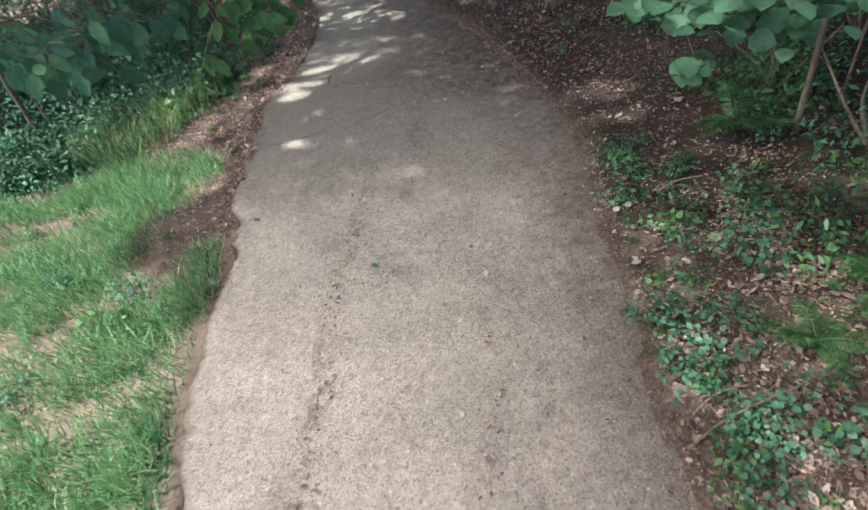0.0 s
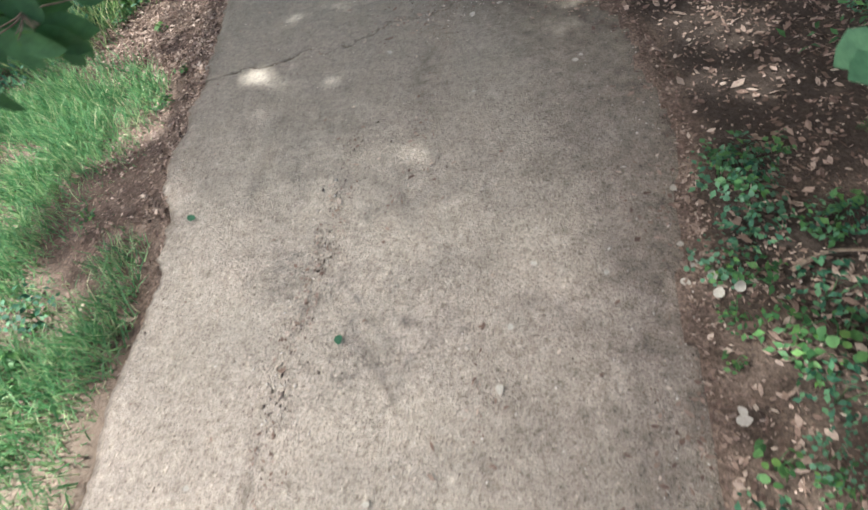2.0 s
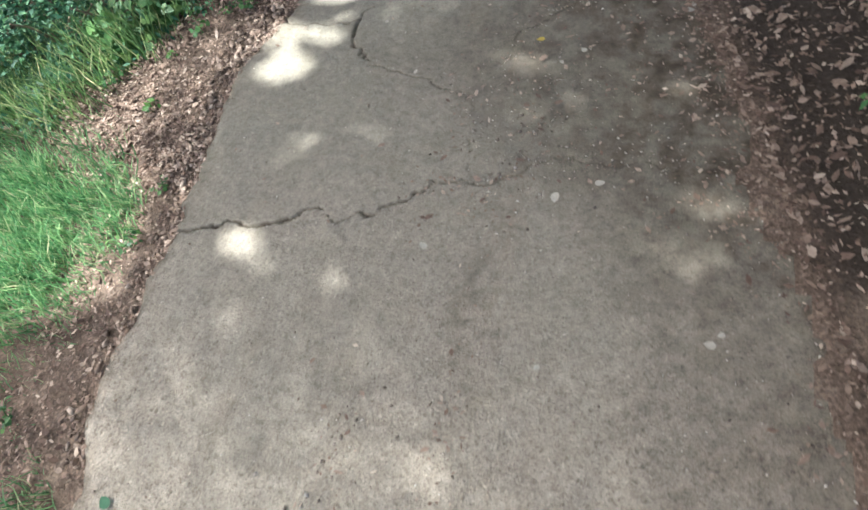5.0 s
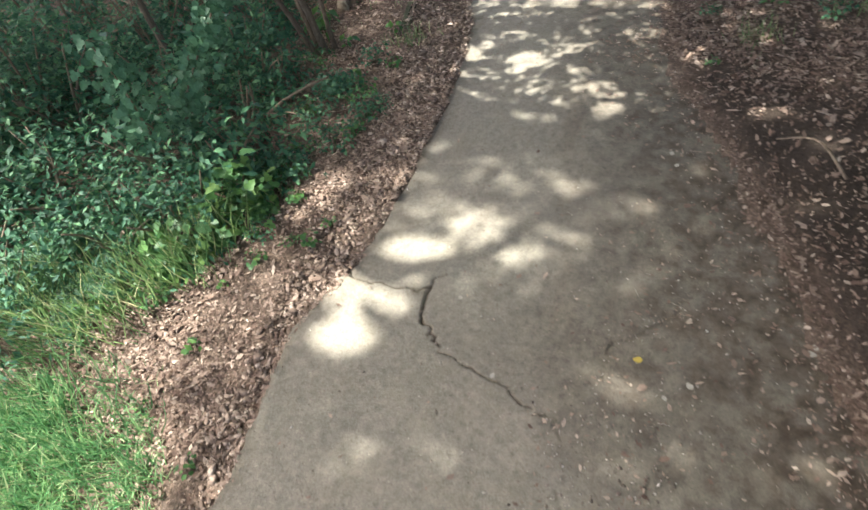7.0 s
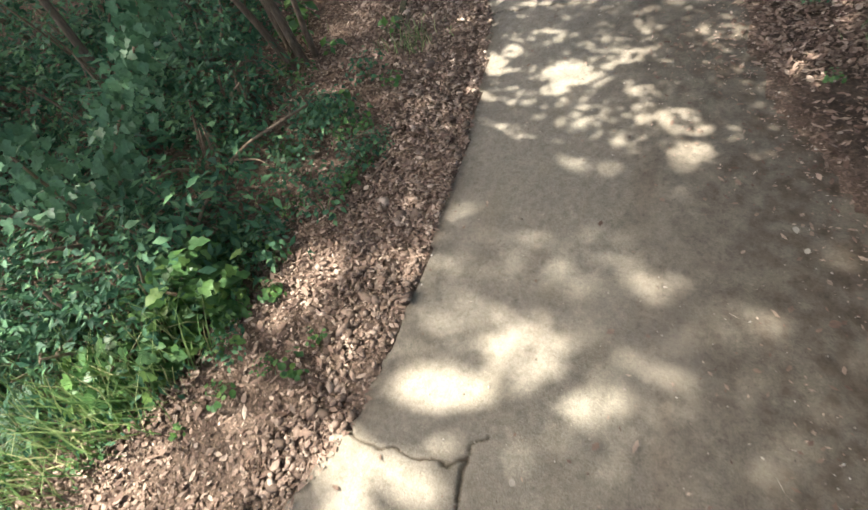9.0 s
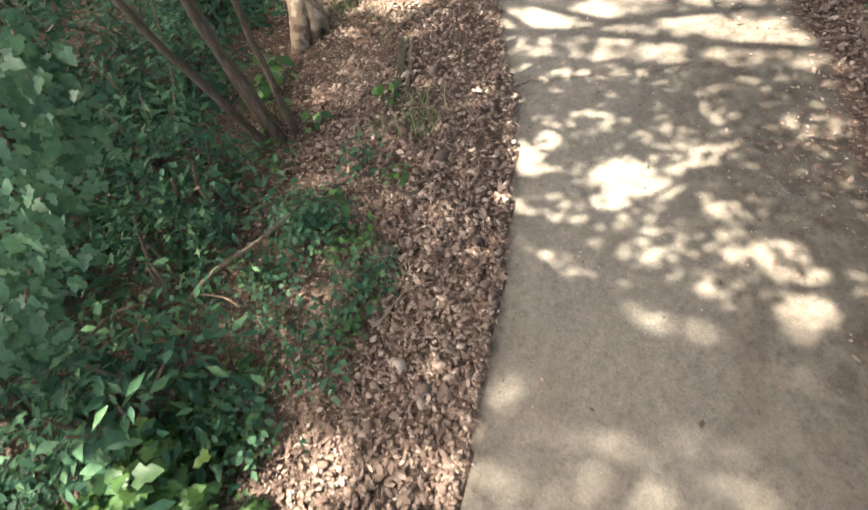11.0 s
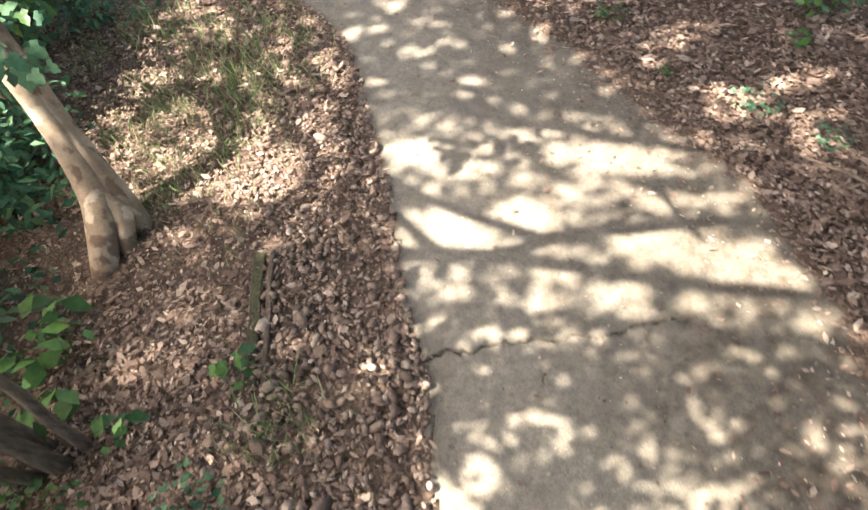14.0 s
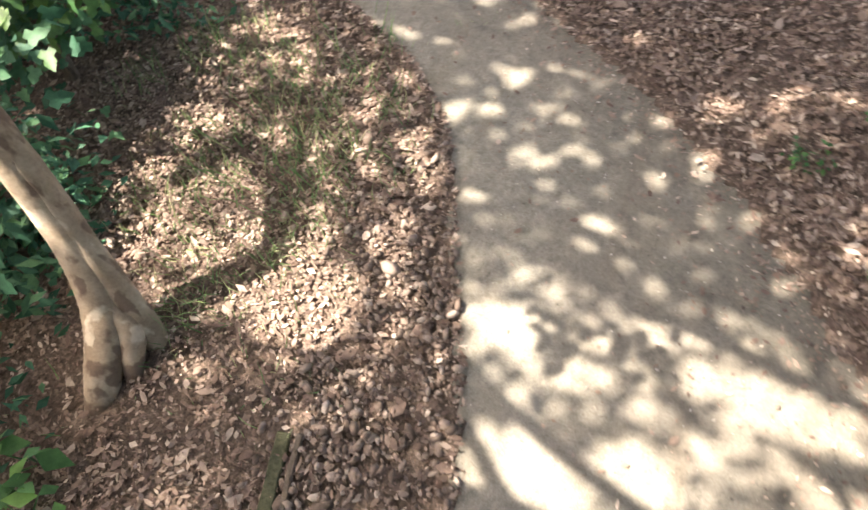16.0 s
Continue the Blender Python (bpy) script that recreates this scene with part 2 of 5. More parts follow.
LEAF = (np.array([(0, 0, 0), (-0.3, 0.42, 0.07), (0, 0.48, 0), (0.3, 0.42, 0.07), (0, 1, -0.08)], float), tri((0, 2, 1), (0, 3, 2), (1, 2, 4), (2, 3, 4)))
FLAKE = (np.array([(-0.5, -0.1, 0.12), (-0.2, 0.3, 0.0), (0.2, 0.27, 0.1), (0.52, 0.05, 0.02), (0.16, -0.3, 0.12), (-0.24, -0.27, 0.0)], float), tri((0, 2, 1), (0, 5, 2), (5, 3, 2), (5, 4, 3)))
KITE = (np.array([(-0.5, 0, 0.06), (0.05, 0.36, 0), (0.5, 0.04, 0.1), (-0.02, -0.34, 0.02)], float), tri((0, 2, 1), (0, 3, 2)))
BLADE = (np.array([(-0.018, 0, 0), (0.018, 0, 0), (-0.015, 0.04, 0.45), (0.015, 0.04, 0.45), (0, 0.28, 0.92)], float), tri((0, 1, 3), (0, 3, 2), (2, 3, 4)))
ROUND = (np.array([(0, 0, 0), (-0.33, 0.12, 0.03), (-0.48, 0.42, 0.05), (-0.3, 0.78, 0.03), (0, 1, -0.05), (0.3, 0.78, 0.03), (0.48, 0.42, 0.05), (0.33, 0.12, 0.03), (0, 0.45, -0.02)], float),
         tri((8, 1, 0), (8, 2, 1), (8, 3, 2), (8, 4, 3), (8, 5, 4), (8, 6, 5), (8, 7, 6), (8, 0, 7)))
IVY = (np.array([(0, 0, 0), (-0.22, -0.14, 0.02), (-0.5, 0.16, 0.06), (-0.27, 0.36, 0.03), (-0.34, 0.6, 0.04), (0, 1, -0.08), (0.34, 0.6, 0.04), (0.27, 0.36, 0.03), (0.5, 0.16, 0.06), (0.22, -0.14, 0.02), (0, 0.36, -0.02)], float),
       tri((10, 1, 0), (10, 2, 1), (10, 3, 2), (10, 4, 3), (10, 5, 4), (10, 6, 5), (10, 7, 6), (10, 8, 7), (10, 9, 8), (10, 0, 9)))
OVAL = (ROUND[0] * (0.62, 1, 1), ROUND[1])
PEBBLE = (np.array([(0.5, 0, 0), (0.2, 0.42, 0.05), (-0.35, 0.36, -0.03), (-0.5, -0.08, 0.04), (-0.18, -0.42, 0), (0.33, -0.36, 0.03), (0.08, 0.02, 0.34), (-0.12, 0.1, 0.3), (0, 0, -0.3)], float),
          tri((0, 1, 6), (1, 7, 6), (1, 2, 7), (2, 3, 7), (3, 4, 7), (4, 6, 7), (4, 5, 6), (5, 0, 6), (1, 0, 8), (2, 1, 8), (3, 2, 8), (4, 3, 8), (5, 4, 8), (0, 5, 8)))


CHIP = (np.array([(0.5, 0.05, 0), (0.02, 0.42, 0.02), (-0.5, -0.06, 0), (-0.03, -0.44, 0.03), (0.05, 0.03, 0.36), (0, 0, -0.3)], float), tri((0, 1, 4), (1, 2, 4), (2, 3, 4), (3, 0, 4), (1, 0, 5), (2, 1, 5), (3, 2, 5), (0, 3, 5)))
HEX = (np.array([(0, -0.5, 0), (-0.42, -0.2, 0.04), (-0.4, 0.22, 0.03), (0, 0.5, -0.05), (0.4, 0.22, 0.03), (0.42, -0.2, 0.04)], float), tri((0, 2, 1), (0, 3, 2), (0, 4, 3), (0, 5, 4)))


def tube(points, radii, sides=7, wobble=0.0, seed=0):
    """A tapered, closed tube along a line of points."""
    local = np.random.default_rng(seed)
    p = np.asarray(points, float)
    way = np.gradient(p, axis=0)
    way /= np.linalg.norm(way, axis=1, keepdims=True)
    side = np.cross(way, (0.31, 0.22, 0.92))
    side /= np.linalg.norm(side, axis=1, keepdims=True)
    other = np.cross(way, side)
    a = np.linspace(0, 2 * np.pi, sides, endpoint=False)
    ring = np.cos(a)[None, :, None] * side[:, None] + np.sin(a)[None, :, None] * other[:, None]
    r = np.asarray(radii, float)[:, None, None] * (1 + wobble * local.standard_normal((len(p), sides, 1)))
    verts = (p[:, None] + ring * r).reshape(-1, 3)
    faces = []
    for k in range(len(p) - 1):
        for m in range(sides):
            b, c = k * sides + m, k * sides + (m + 1) % sides
            faces += [(b, c, c + sides), (b, c + sides, b + sides)]
    verts = np.vstack((verts, p[:1], p[-1:]))
    n, last = len(verts) - 2, (len(p) - 1) * sides
    for m in range(sides):
        faces += [(n, (m + 1) % sides, m), (n + 1, last + m, last + (m + 1) % sides)]
    return verts, np.array(faces)


def joined(*pieces):
    verts, faces, count = [], [], 0
    for v, f in pieces:
        verts.append(v)
        faces.append(f + count)
        count += len(v)
    return np.vstack(verts), np.vstack(faces)


def bend(points, steps):
    """A smooth line through a few points."""
    p = np.asarray(points, float)
    t = np.linspace(0, len(p) - 1, steps)
    k = np.clip(t.astype(int), 0, len(p) - 2)
    u = (t - k)[:, None]
    a, b, c, d = p[np.maximum(k - 1, 0)], p[k], p[k + 1], p[np.minimum(k + 2, len(p) - 1)]
    return 0.5 * (2 * b + (c - a) * u + (2 * a - 5 * b + 4 * c - d) * u**2 + (3 * b - a - 3 * c + d) * u**3)


def waves(x, y, scale, seed, octaves=4):
    """Smooth value noise about 0, for arrays."""
    total, size = 0.0, 1.0
    for k in range(octaves):
        table = np.random.default_rng(seed + k).uniform(-1, 1, (64, 64))
        u, v = x / scale * 2**k + 17.3 * k + 900, y / scale * 2**k + 5.1 * k + 900
        i, j = np.floor(u).astype(int), np.floor(v).astype(int)
        fu, fv = u - i, v - j
        fu, fv = fu * fu * (3 - 2 * fu), fv * fv * (3 - 2 * fv)
        i0, j0, i1, j1 = i % 64, j % 64, (i + 1) % 64, (j + 1) % 64
        total = total + size * ((table[i0, j0] * (1 - fu) + table[i1, j0] * fu) * (1 - fv) + (table[i0, j1] * (1 - fu) + table[i1, j1] * fu) * fv)
        size *= 0.5
    return total


def debris(x, y, wide):
    """Two lanes where crumbs gather on the paving."""
    first = np.exp(-(((x - 0.13 - 0.035 * waves(y, 0 * x, 0.6, 71, 2)) / wide) ** 2)) * np.clip((3.8 - y) / 0.5, 0, 1)
    second = np.exp(-(((x - 0.82 - 0.05 * waves(y, 0 * x, 0.5, 75, 2)) / wide) ** 2)) * np.clip((3.0 - y) / 0.6, 0, 1)
    third = np.exp(-(((x - 0.42 - 0.06 * waves(y, 0 * x, 0.5, 77, 2)) / wide) ** 2)) * np.clip((y - 3.0) / 0.4, 0, 1) * np.clip((5.2 - y) / 0.5, 0, 1)
    return first + 0.7 * second + 0.4 * third


# ---- the paved trail ----
LEFT = np.array([(0.2, -7), (0.05, -0.6), (-0.05, 0.2), (-0.15, 0.9), (-0.3, 1.5), (-0.42, 1.85), (-0.5, 2.3), (-0.53, 2.75), (-0.59, 3.05), (-0.73, 3.4), (-0.78, 3.8), (-0.8, 4.15), (-0.87, 4.5), (-0.93, 4.85),
                 (-0.9, 5.12), (-0.84, 5.35), (-0.84, 5.9), (-0.87, 6.5), (-0.94, 7.05), (-1.02, 7.52), (-1.13, 7.78), (-1.28, 8.25), (-1.45, 8.68), (-1.63, 9.1), (-1.9, 9.4), (-2.4, 9.7), (-3.2, 10.0), (-5, 10.4), (-9, 10.8)])
RIGHT = np.array([(1.7, -7), (1.55, -0.8), (1.5, -0.1), (1.5, 0.7), (1.49, 1.4), (1.48, 1.9), (1.47, 2.4), (1.47, 2.8), (1.49, 3.15), (1.52, 3.5), (1.46, 3.9), (1.36, 4.25), (1.26, 4.6), (1.15, 5.0),
                  (1.06, 5.3), (0.98, 5.6), (0.82, 6.1), (0.64, 6.5), (0.44, 6.95), (0.3, 7.4), (0.22, 7.85), (0.05, 8.35), (-0.2, 8.7), (-0.5, 9.1), (-0.9, 9.5), (-1.45, 9.9), (-2.4, 10.4), (-4.6, 11.1), (-8.8, 11.8)])


def off_line(x, y, line):
    """The distance to a line of points, and on which side of it (left is plus)."""
    best, side = np.full(x.shape, 1e9), np.zeros(x.shape)
    for a, b in zip(line[:-1], line[1:]):
        d = b - a
        t = np.clip(((x - a[0]) * d[0] + (y - a[1]) * d[1]) / (d @ d), 0, 1)
        dx, dy = x - a[0] - t * d[0], y - a[1] - t * d[1]
        r = np.hypot(dx, dy)
        turn = d[0] * dy - d[1] * dx
        side, best = np.where(r < best, np.sign(turn), side), np.minimum(r, best)
    return best, side


def beside(x, y):
    """How far outside the paving's left and right edges (minus: inside)."""
    x, y = np.asarray(x, float), np.asarray(y, float)
    l, ls = off_line(x, y, LEFT)
    r, rs = off_line(x, y, RIGHT)
    return l * ls, -r * rs


def rise(x, y):
    """The height of the open ground."""
    x, y = np.asarray(x, float), np.asarray(y, float)
    l, r = beside(x, y)
    out = np.maximum(l, r)
    fall = np.interp(y, (2.5, 4.4, 5.6, 7), (0.09, 0.13, 0.06, 0.045))
    lip_drop = np.interp(y, (1.5, 2.3, 4.6, 5.1, 5.6), (0.03, 0.062, 0.062, 0.03, 0.012))
    z = np.where(l > 0, -lip_drop - fall * np.clip(l / 0.9, 0, 1) ** 0.8 + 0.05 * np.clip(l - 2, 0, 6), 0.004 + 0.06 * np.clip(r / 0.7, 0, 1) + 0.05 * np.clip(r - 1.5, 0, 6))
    z = z + 0.02 * waves(x, y, 0.8, 11) * np.clip(out / 0.3, 0, 1)
    lip = np.where(r > l, np.minimum(-0.06 + 0.07 * waves(x, y, 0.3, 17), -0.055), np.where(y > 5.2, -0.045, 0.0))
    return np.where(out < lip - 0.03, -0.09, np.where(out < lip, -0.09 + (z + 0.09) * (out - lip + 0.03) / 0.03, z))


CRACKS = [
    [(-0.82, 4.06), (-0.7, 4.09), (-0.57, 4.13), (-0.41, 4.15), (-0.3, 4.22), (-0.21, 4.25), (-0.14, 4.21), (-0.01, 4.27), (0.1, 4.32), (0.19, 4.41), (0.3, 4.45), (0.42, 4.45), (0.5, 4.55), (0.69, 4.57), (1.01, 4.59)],
    [(-0.86, 5.29), (-0.73, 5.25), (-0.57, 5.26), (-0.44, 5.29), (-0.4, 5.12), (-0.27, 5.01), (-0.07, 4.96), (0.05, 4.92), (0.2, 4.87), (0.25, 4.79), (0.27, 4.65), (0.3, 4.5)],
    [(-0.44, 5.29), (-0.40, 5.38)],
    [(0.58, 5.49), (0.52, 5.38), (0.4, 5.27), (0.34, 5.22), (0.34, 5.14), (0.32, 5.05)],
    [(0.52, 4.98), (0.56, 4.84), (0.51, 4.71)],
    [(-1.05, 7.56), (-0.96, 7.6), (-0.91, 7.64), (-0.85, 7.64), (-0.79, 7.69), (-0.73, 7.68), (-0.65, 7.69), (-0.59, 7.72), (-0.53, 7.72), (-0.46, 7.73), (-0.39, 7.76), (-0.23, 7.8)],
    [(1.29, 1.2), (1.27, 1.6), (1.3, 1.95)],
]


def resample(line, along):
    t = np.linspace(0, 1, len(line)) * (len(line) - 1)
    return np.stack([np.interp(along, t, line[:, k]) for k in (0, 1)], 1)


def build_road():
    n = len(LEFT) - 1
    guide = np.linspace(0, n, 4000)
    north = resample(bend(LEFT, 2000), guide / n * 1999)[:, 1]
    rate = np.where((guide < 3) | (guide > 25), 45.0, np.where(((north > 3.95) & (north < 5.6)) | ((north > 7.42) & (north < 7.95)), 175.0, 70.0))
    run = np.concatenate(((0,), np.cumsum((rate[1:] * np.hypot(np.diff(guide) * 0.35, 0)))))
    along = np.interp(np.linspace(0, run[-1], int(run[-1])), run, guide)
    left, right = bend(LEFT, 2000), bend(RIGHT, 2000)
    left, right = resample(left, along / n * 1999), resample(right, along / n * 1999)
    jag = waves(left[:, 0] * 0 + along, left[:, 1], 0.35, 3, 5)
    left[:, 0] += 0.02 * jag + 0.006 * waves(left[:, 1], along, 0.07, 5, 3)
    right[:, 0] += 0.03 * waves(right[:, 1], along, 0.4, 8, 4)
    u = np.linspace(0, 1, 261)
    p = left[:, None] * (1 - u)[None, :, None] + right[:, None] * u[None, :, None]
    x, y = p[..., 0], p[..., 1]
    soil = np.zeros(x.shape)
    for k, line in enumerate(CRACKS):
        wide = (0.0034, 0.0034, 0.0022, 0.0016, 0.0008, 0.0036, 0.0004)[k]
        gap, _ = off_line(x + 0.016 * waves(x, y, 0.07, 20 + k, 4), y + 0.02 * waves(x, y, 0.06, 40 + k, 4), np.array(line))
        swell = wide * (1.2 + 0.55 * waves(x, y, 0.2, 60 + k, 3)) * (np.interp(x, (-0.2, 0.3, 1.0), (1, 0.7, 0.35)) if k == 0 else np.interp(x, (-0.45, 0.0, 0.3), (1.1, 0.6, 0.2)) if k == 1 else 1)
        faint = (np.interp(x, (-0.3, 0.4), (0.95, 0.7)), np.interp(x, (0.1, 0.25), (0.95, 0.4)), 0.9, 0.7, 0.3, 0.85, 0.2)[k]
        soil = np.maximum(soil, faint * np.clip(1.5 - gap / np.maximum(swell, 0.0022), 0, 1))
    z = 0.006 * waves(x, y, 0.7, 31) + 0.0016 * waves(x, y, 0.035, 35, 2) - 0.014 * soil
    edge = np.minimum(u * 1.9, (1 - u) * 1.9)[None, :] + 0 * x
    z -= 0.012 * np.clip(1 - edge / 0.04, 0, 1) ** 2
    track = debris(x, y, 0.05)
    grime = np.clip(track * (waves(x, y, 0.5, 80, 4) * 1.4 + 0.3), 0, 0.85) * 1.0
    soil = np.maximum(soil, grime * np.clip(0.42 + 0.8 * waves(x, y, 0.035, 83, 3), 0, 0.75))
    right_dirt = np.clip(1 - (1 - u)[None, :] * 1.9 / np.maximum(0.2 + 0.16 * waves(x, y, 0.25, 90), 0.03), 0, 1)
    soil = np.maximum(soil, 0.65 * right_dirt)
    # brown dirt together with painted shade, darkening the paving towards the right
    shade_dirt = np.clip(1 - (1 - u)[None, :] * 1.9 / np.maximum(np.interp(y, (4.0, 5.0), (0.62, 1.35)) + 0.3 * waves(x, y, 0.8, 91), 0.15), 0, 1) ** 0.7 * np.interp(y, (1.0, 2.2, 4.1, 4.8, 8.0, 9.0), (0.3, 1, 1.1, 1.5, 1.2, 0.6))
    soil = np.maximum(soil, shade_dirt * np.clip(np.interp(y, (4.0, 4.8), (0.5, 0.6)) + 0.22 * waves(x, y, 0.05, 92, 3), 0, 0.8))
    # painted shade: a dark line where the left edge drops off
    rim_shade = np.clip(1 - u[None, :] * 1.9 / np.maximum(0.035 + 0.03 * waves(x, y, 0.12, 94), 0.008), 0, 1)
    soil = np.maximum(soil, 0.7 * rim_shade)
    left_dust = np.clip(1 - u[None, :] * 1.9 / np.maximum(0.16 + 0.12 * waves(x, y, 0.2, 93), 0.03), 0, 1) * np.clip((y - 4.6) / 0.5, 0, 1)
    soil = np.maximum(soil, 0.35 * left_dust)
    dust = np.clip((4.6 - y) / 1.8, 0, 1) * np.clip(0.62 + 0.35 * waves(x, y, 0.9, 95), 0, 0.9)
    rows, cols = x.shape
    top = np.stack((x, y, z), 2).reshape(-1, 3)
    i, j = np.meshgrid(np.arange(rows - 1), np.arange(cols - 1), indexing="ij")
    q = (i * cols + j).ravel()
    faces = np.stack((q, q + 1, q + cols + 1, q + cols), 1)
    # the broken sides of the slab
    base = len(top)
    sides = []
    skirts = []
    for col, sign in ((0, -1), (cols - 1, 1)):
        line = np.stack((x[:, col] - sign * 0.012 * np.abs(waves(y[:, col], x[:, col], 0.06, 99 + col, 2)), y[:, col], np.full(rows, -0.10)), 1)
        skirts.append(line)
        k = np.arange(rows - 1)
        a, b = k * cols + col, base + k
        quad = np.stack((a, b, b + 1, a + cols), 1)
        sides.append(quad if sign > 0 else quad[:, ::-1])
        base += rows
    verts = np.vstack((top, *skirts))
    me = mesh_of("paved_trail", verts, np.vstack((faces, *sides)), ROAD)
    fill = lambda a, side: np.concatenate((a.ravel(), np.full(2 * rows, side)))
    # 0.95 paints the slab's sides dark, for the shade under the edge
    spread(fill(soil, 0.95), "soil", me)
    spread(fill(dust, 0.1), "dust", me)
    ob = new("paved_trail", me)
    return tagged(ob, "worn cracked asphalt trail with a broken edge and dust", "trail", kind="structure")


def build_ground():
    fine = np.arange(-5, 5.001, 0.04)
    xs = np.concatenate((-np.geomspace(400, 5.3, 26), fine, np.geomspace(5.3, 400, 26)))
    fine = np.arange(-0.5, 13.001, 0.04)
    ys = np.concatenate((-np.geomspace(400, 0.9, 30), fine, np.geomspace(13.4, 400, 26)))
    x, y = np.meshgrid(xs, ys, indexing="ij")
    z = np.clip(rise(x, y), -0.3, 0.35)
    rows, cols = x.shape
    i, j = np.meshgrid(np.arange(rows - 1), np.arange(cols - 1), indexing="ij")
    q = (i * cols + j).ravel()
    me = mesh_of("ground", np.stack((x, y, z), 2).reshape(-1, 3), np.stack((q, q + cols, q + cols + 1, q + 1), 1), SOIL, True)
    l, r = beside(x, y)
    dust = np.clip((2.7 - y) / 0.9, 0, 1) * np.clip(l / 0.05, 0, 1) * np.clip((x + 4.6) / 0.8, 0, 1) * np.clip(0.75 + 0.3 * waves(x, y, 0.4, 15), 0, 0.95)
    spread(dust.ravel(), "dust", me)
    # painted shade: the right bank's soil darkens in place of denser cover
    spread((np.clip(r / 0.1, 0, 1) * np.interp(y, (1.8, 3.0, 6.5, 8.2), (0.35, 0.95, 0.95, 0.2)) * np.clip(0.85 + 0.4 * waves(x, y, 0.5, 16), 0, 1)).ravel(), "bank_shade", me)
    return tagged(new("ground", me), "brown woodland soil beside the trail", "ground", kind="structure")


build_road()
build_ground()


# ---- the light's gaps in the leaf roof: centre, half length, half width, turn, openness, on the ground ----
GAPS_NEAR = [(-0.48, 4.08, 0.08, 0.06, 164, 0.75), (-0.32, 3.98, 0.09, 0.03, 162, 0.45), (-0.05, 4.0, 0.05, 0.03, 119, 0.3), (-0.39, 3.78, 0.04, 0.03, 134, 0.35), (-0.44, 4.5, 0.1, 0.04, 38, 0.35), (-0.48, 4.4, 0.04, 0.03, 7, 0.3),
             (-0.15, 4.64, 0.12, 0.03, 145, 0.4), (0.36, 5.04, 0.1, 0.045, 171, 0.8), (0.26, 5.09, 0.06, 0.04, 5, 0.35), (0.99, 4.94, 0.07, 0.04, 150, 0.5), (0.84, 4.86, 0.05, 0.035, 23, 0.28), (0.46, 4.75, 0.04, 0.04, 36, 0.25),
             (0.72, 4.78, 0.06, 0.03, 14, 0.25), (1.11, 4.44, 0.1, 0.04, 160, 0.4), (1.07, 4.24, 0.08, 0.05, 12, 0.45)]
GAPS_START = [(-0.35, 5.75, 0.5, 0.4, 15, 0.2), (-0.4, 6.76, 0.5, 0.2, 165, 0.24), (0.44, 3.48, 0.07, 0.06, 161, 0.55), (1.7, 4.11, 0.21, 0.16, 164, 0.6), (1.77, 3.73, 0.21, 0.08, 169, 0.5), (-1.45, 4.42, 0.09, 0.06, 149, 0.9), (-1.73, 4.8, 0.08, 0.05, 171, 0.5), (-1.0, 4.26, 0.09, 0.06, 0, 0.8), (0.84, 6.69, 0.1, 0.05, 10, 0.6)]
GAPS_MID = [(-0.71, 4.97, 0.14, 0.09, 12, 1), (-0.79, 5.17, 0.13, 0.09, 134, 0.95), (-0.59, 5.19, 0.11, 0.05, 169, 0.95), (-0.52, 5.31, 0.04, 0.03, 176, 0.9), (-0.58, 5.49, 0.15, 0.075, 10, 1), (-0.36, 5.68, 0.13, 0.09, 148, 0.85),
            (-0.11, 5.56, 0.1, 0.06, 20, 0.55), (-0.64, 5.74, 0.2, 0.05, 12, 0.4), (-0.48, 5.8, 0.05, 0.03, 117, 0.55), (-0.82, 5.94, 0.07, 0.06, 130, 0.6), (-0.7, 6.21, 0.08, 0.05, 5, 0.55), (-0.67, 6.09, 0.03, 0.03, 167, 0.3),
            (0.02, 6.02, 0.07, 0.045, 22, 0.75), (-0.23, 5.96, 0.06, 0.05, 156, 0.35), (0.27, 5.94, 0.09, 0.08, 171, 0.32), (0.04, 5.78, 0.09, 0.04, 12, 0.22)]
GAPS_FAR = [(-0.49, 7.12, 0.15, 0.08, 172, 1), (-0.54, 7.0, 0.08, 0.04, 5, 0.9), (-0.32, 7.21, 0.08, 0.04, 29, 0.8), (-0.88, 7.17, 0.09, 0.06, 130, 0.9), (-0.83, 7.28, 0.06, 0.05, 110, 0.75), (-0.66, 7.42, 0.09, 0.08, 122, 0.42),
            (-0.27, 7.32, 0.2, 0.08, 170, 0.42), (0.13, 7.44, 0.13, 0.1, 20, 0.4), (-0.17, 7.02, 0.1, 0.05, 153, 0.65), (-0.38, 6.84, 0.05, 0.04, 177, 0.6), (-0.04, 6.85, 0.16, 0.07, 160, 0.62), (0.07, 6.66, 0.08, 0.06, 29, 0.95),
            (-0.14, 6.64, 0.11, 0.02, 150, 0.7), (0.3, 6.68, 0.07, 0.03, 7, 0.35), (-0.39, 6.57, 0.08, 0.04, 155, 0.55), (-0.67, 6.71, 0.12, 0.03, 163, 0.45)]
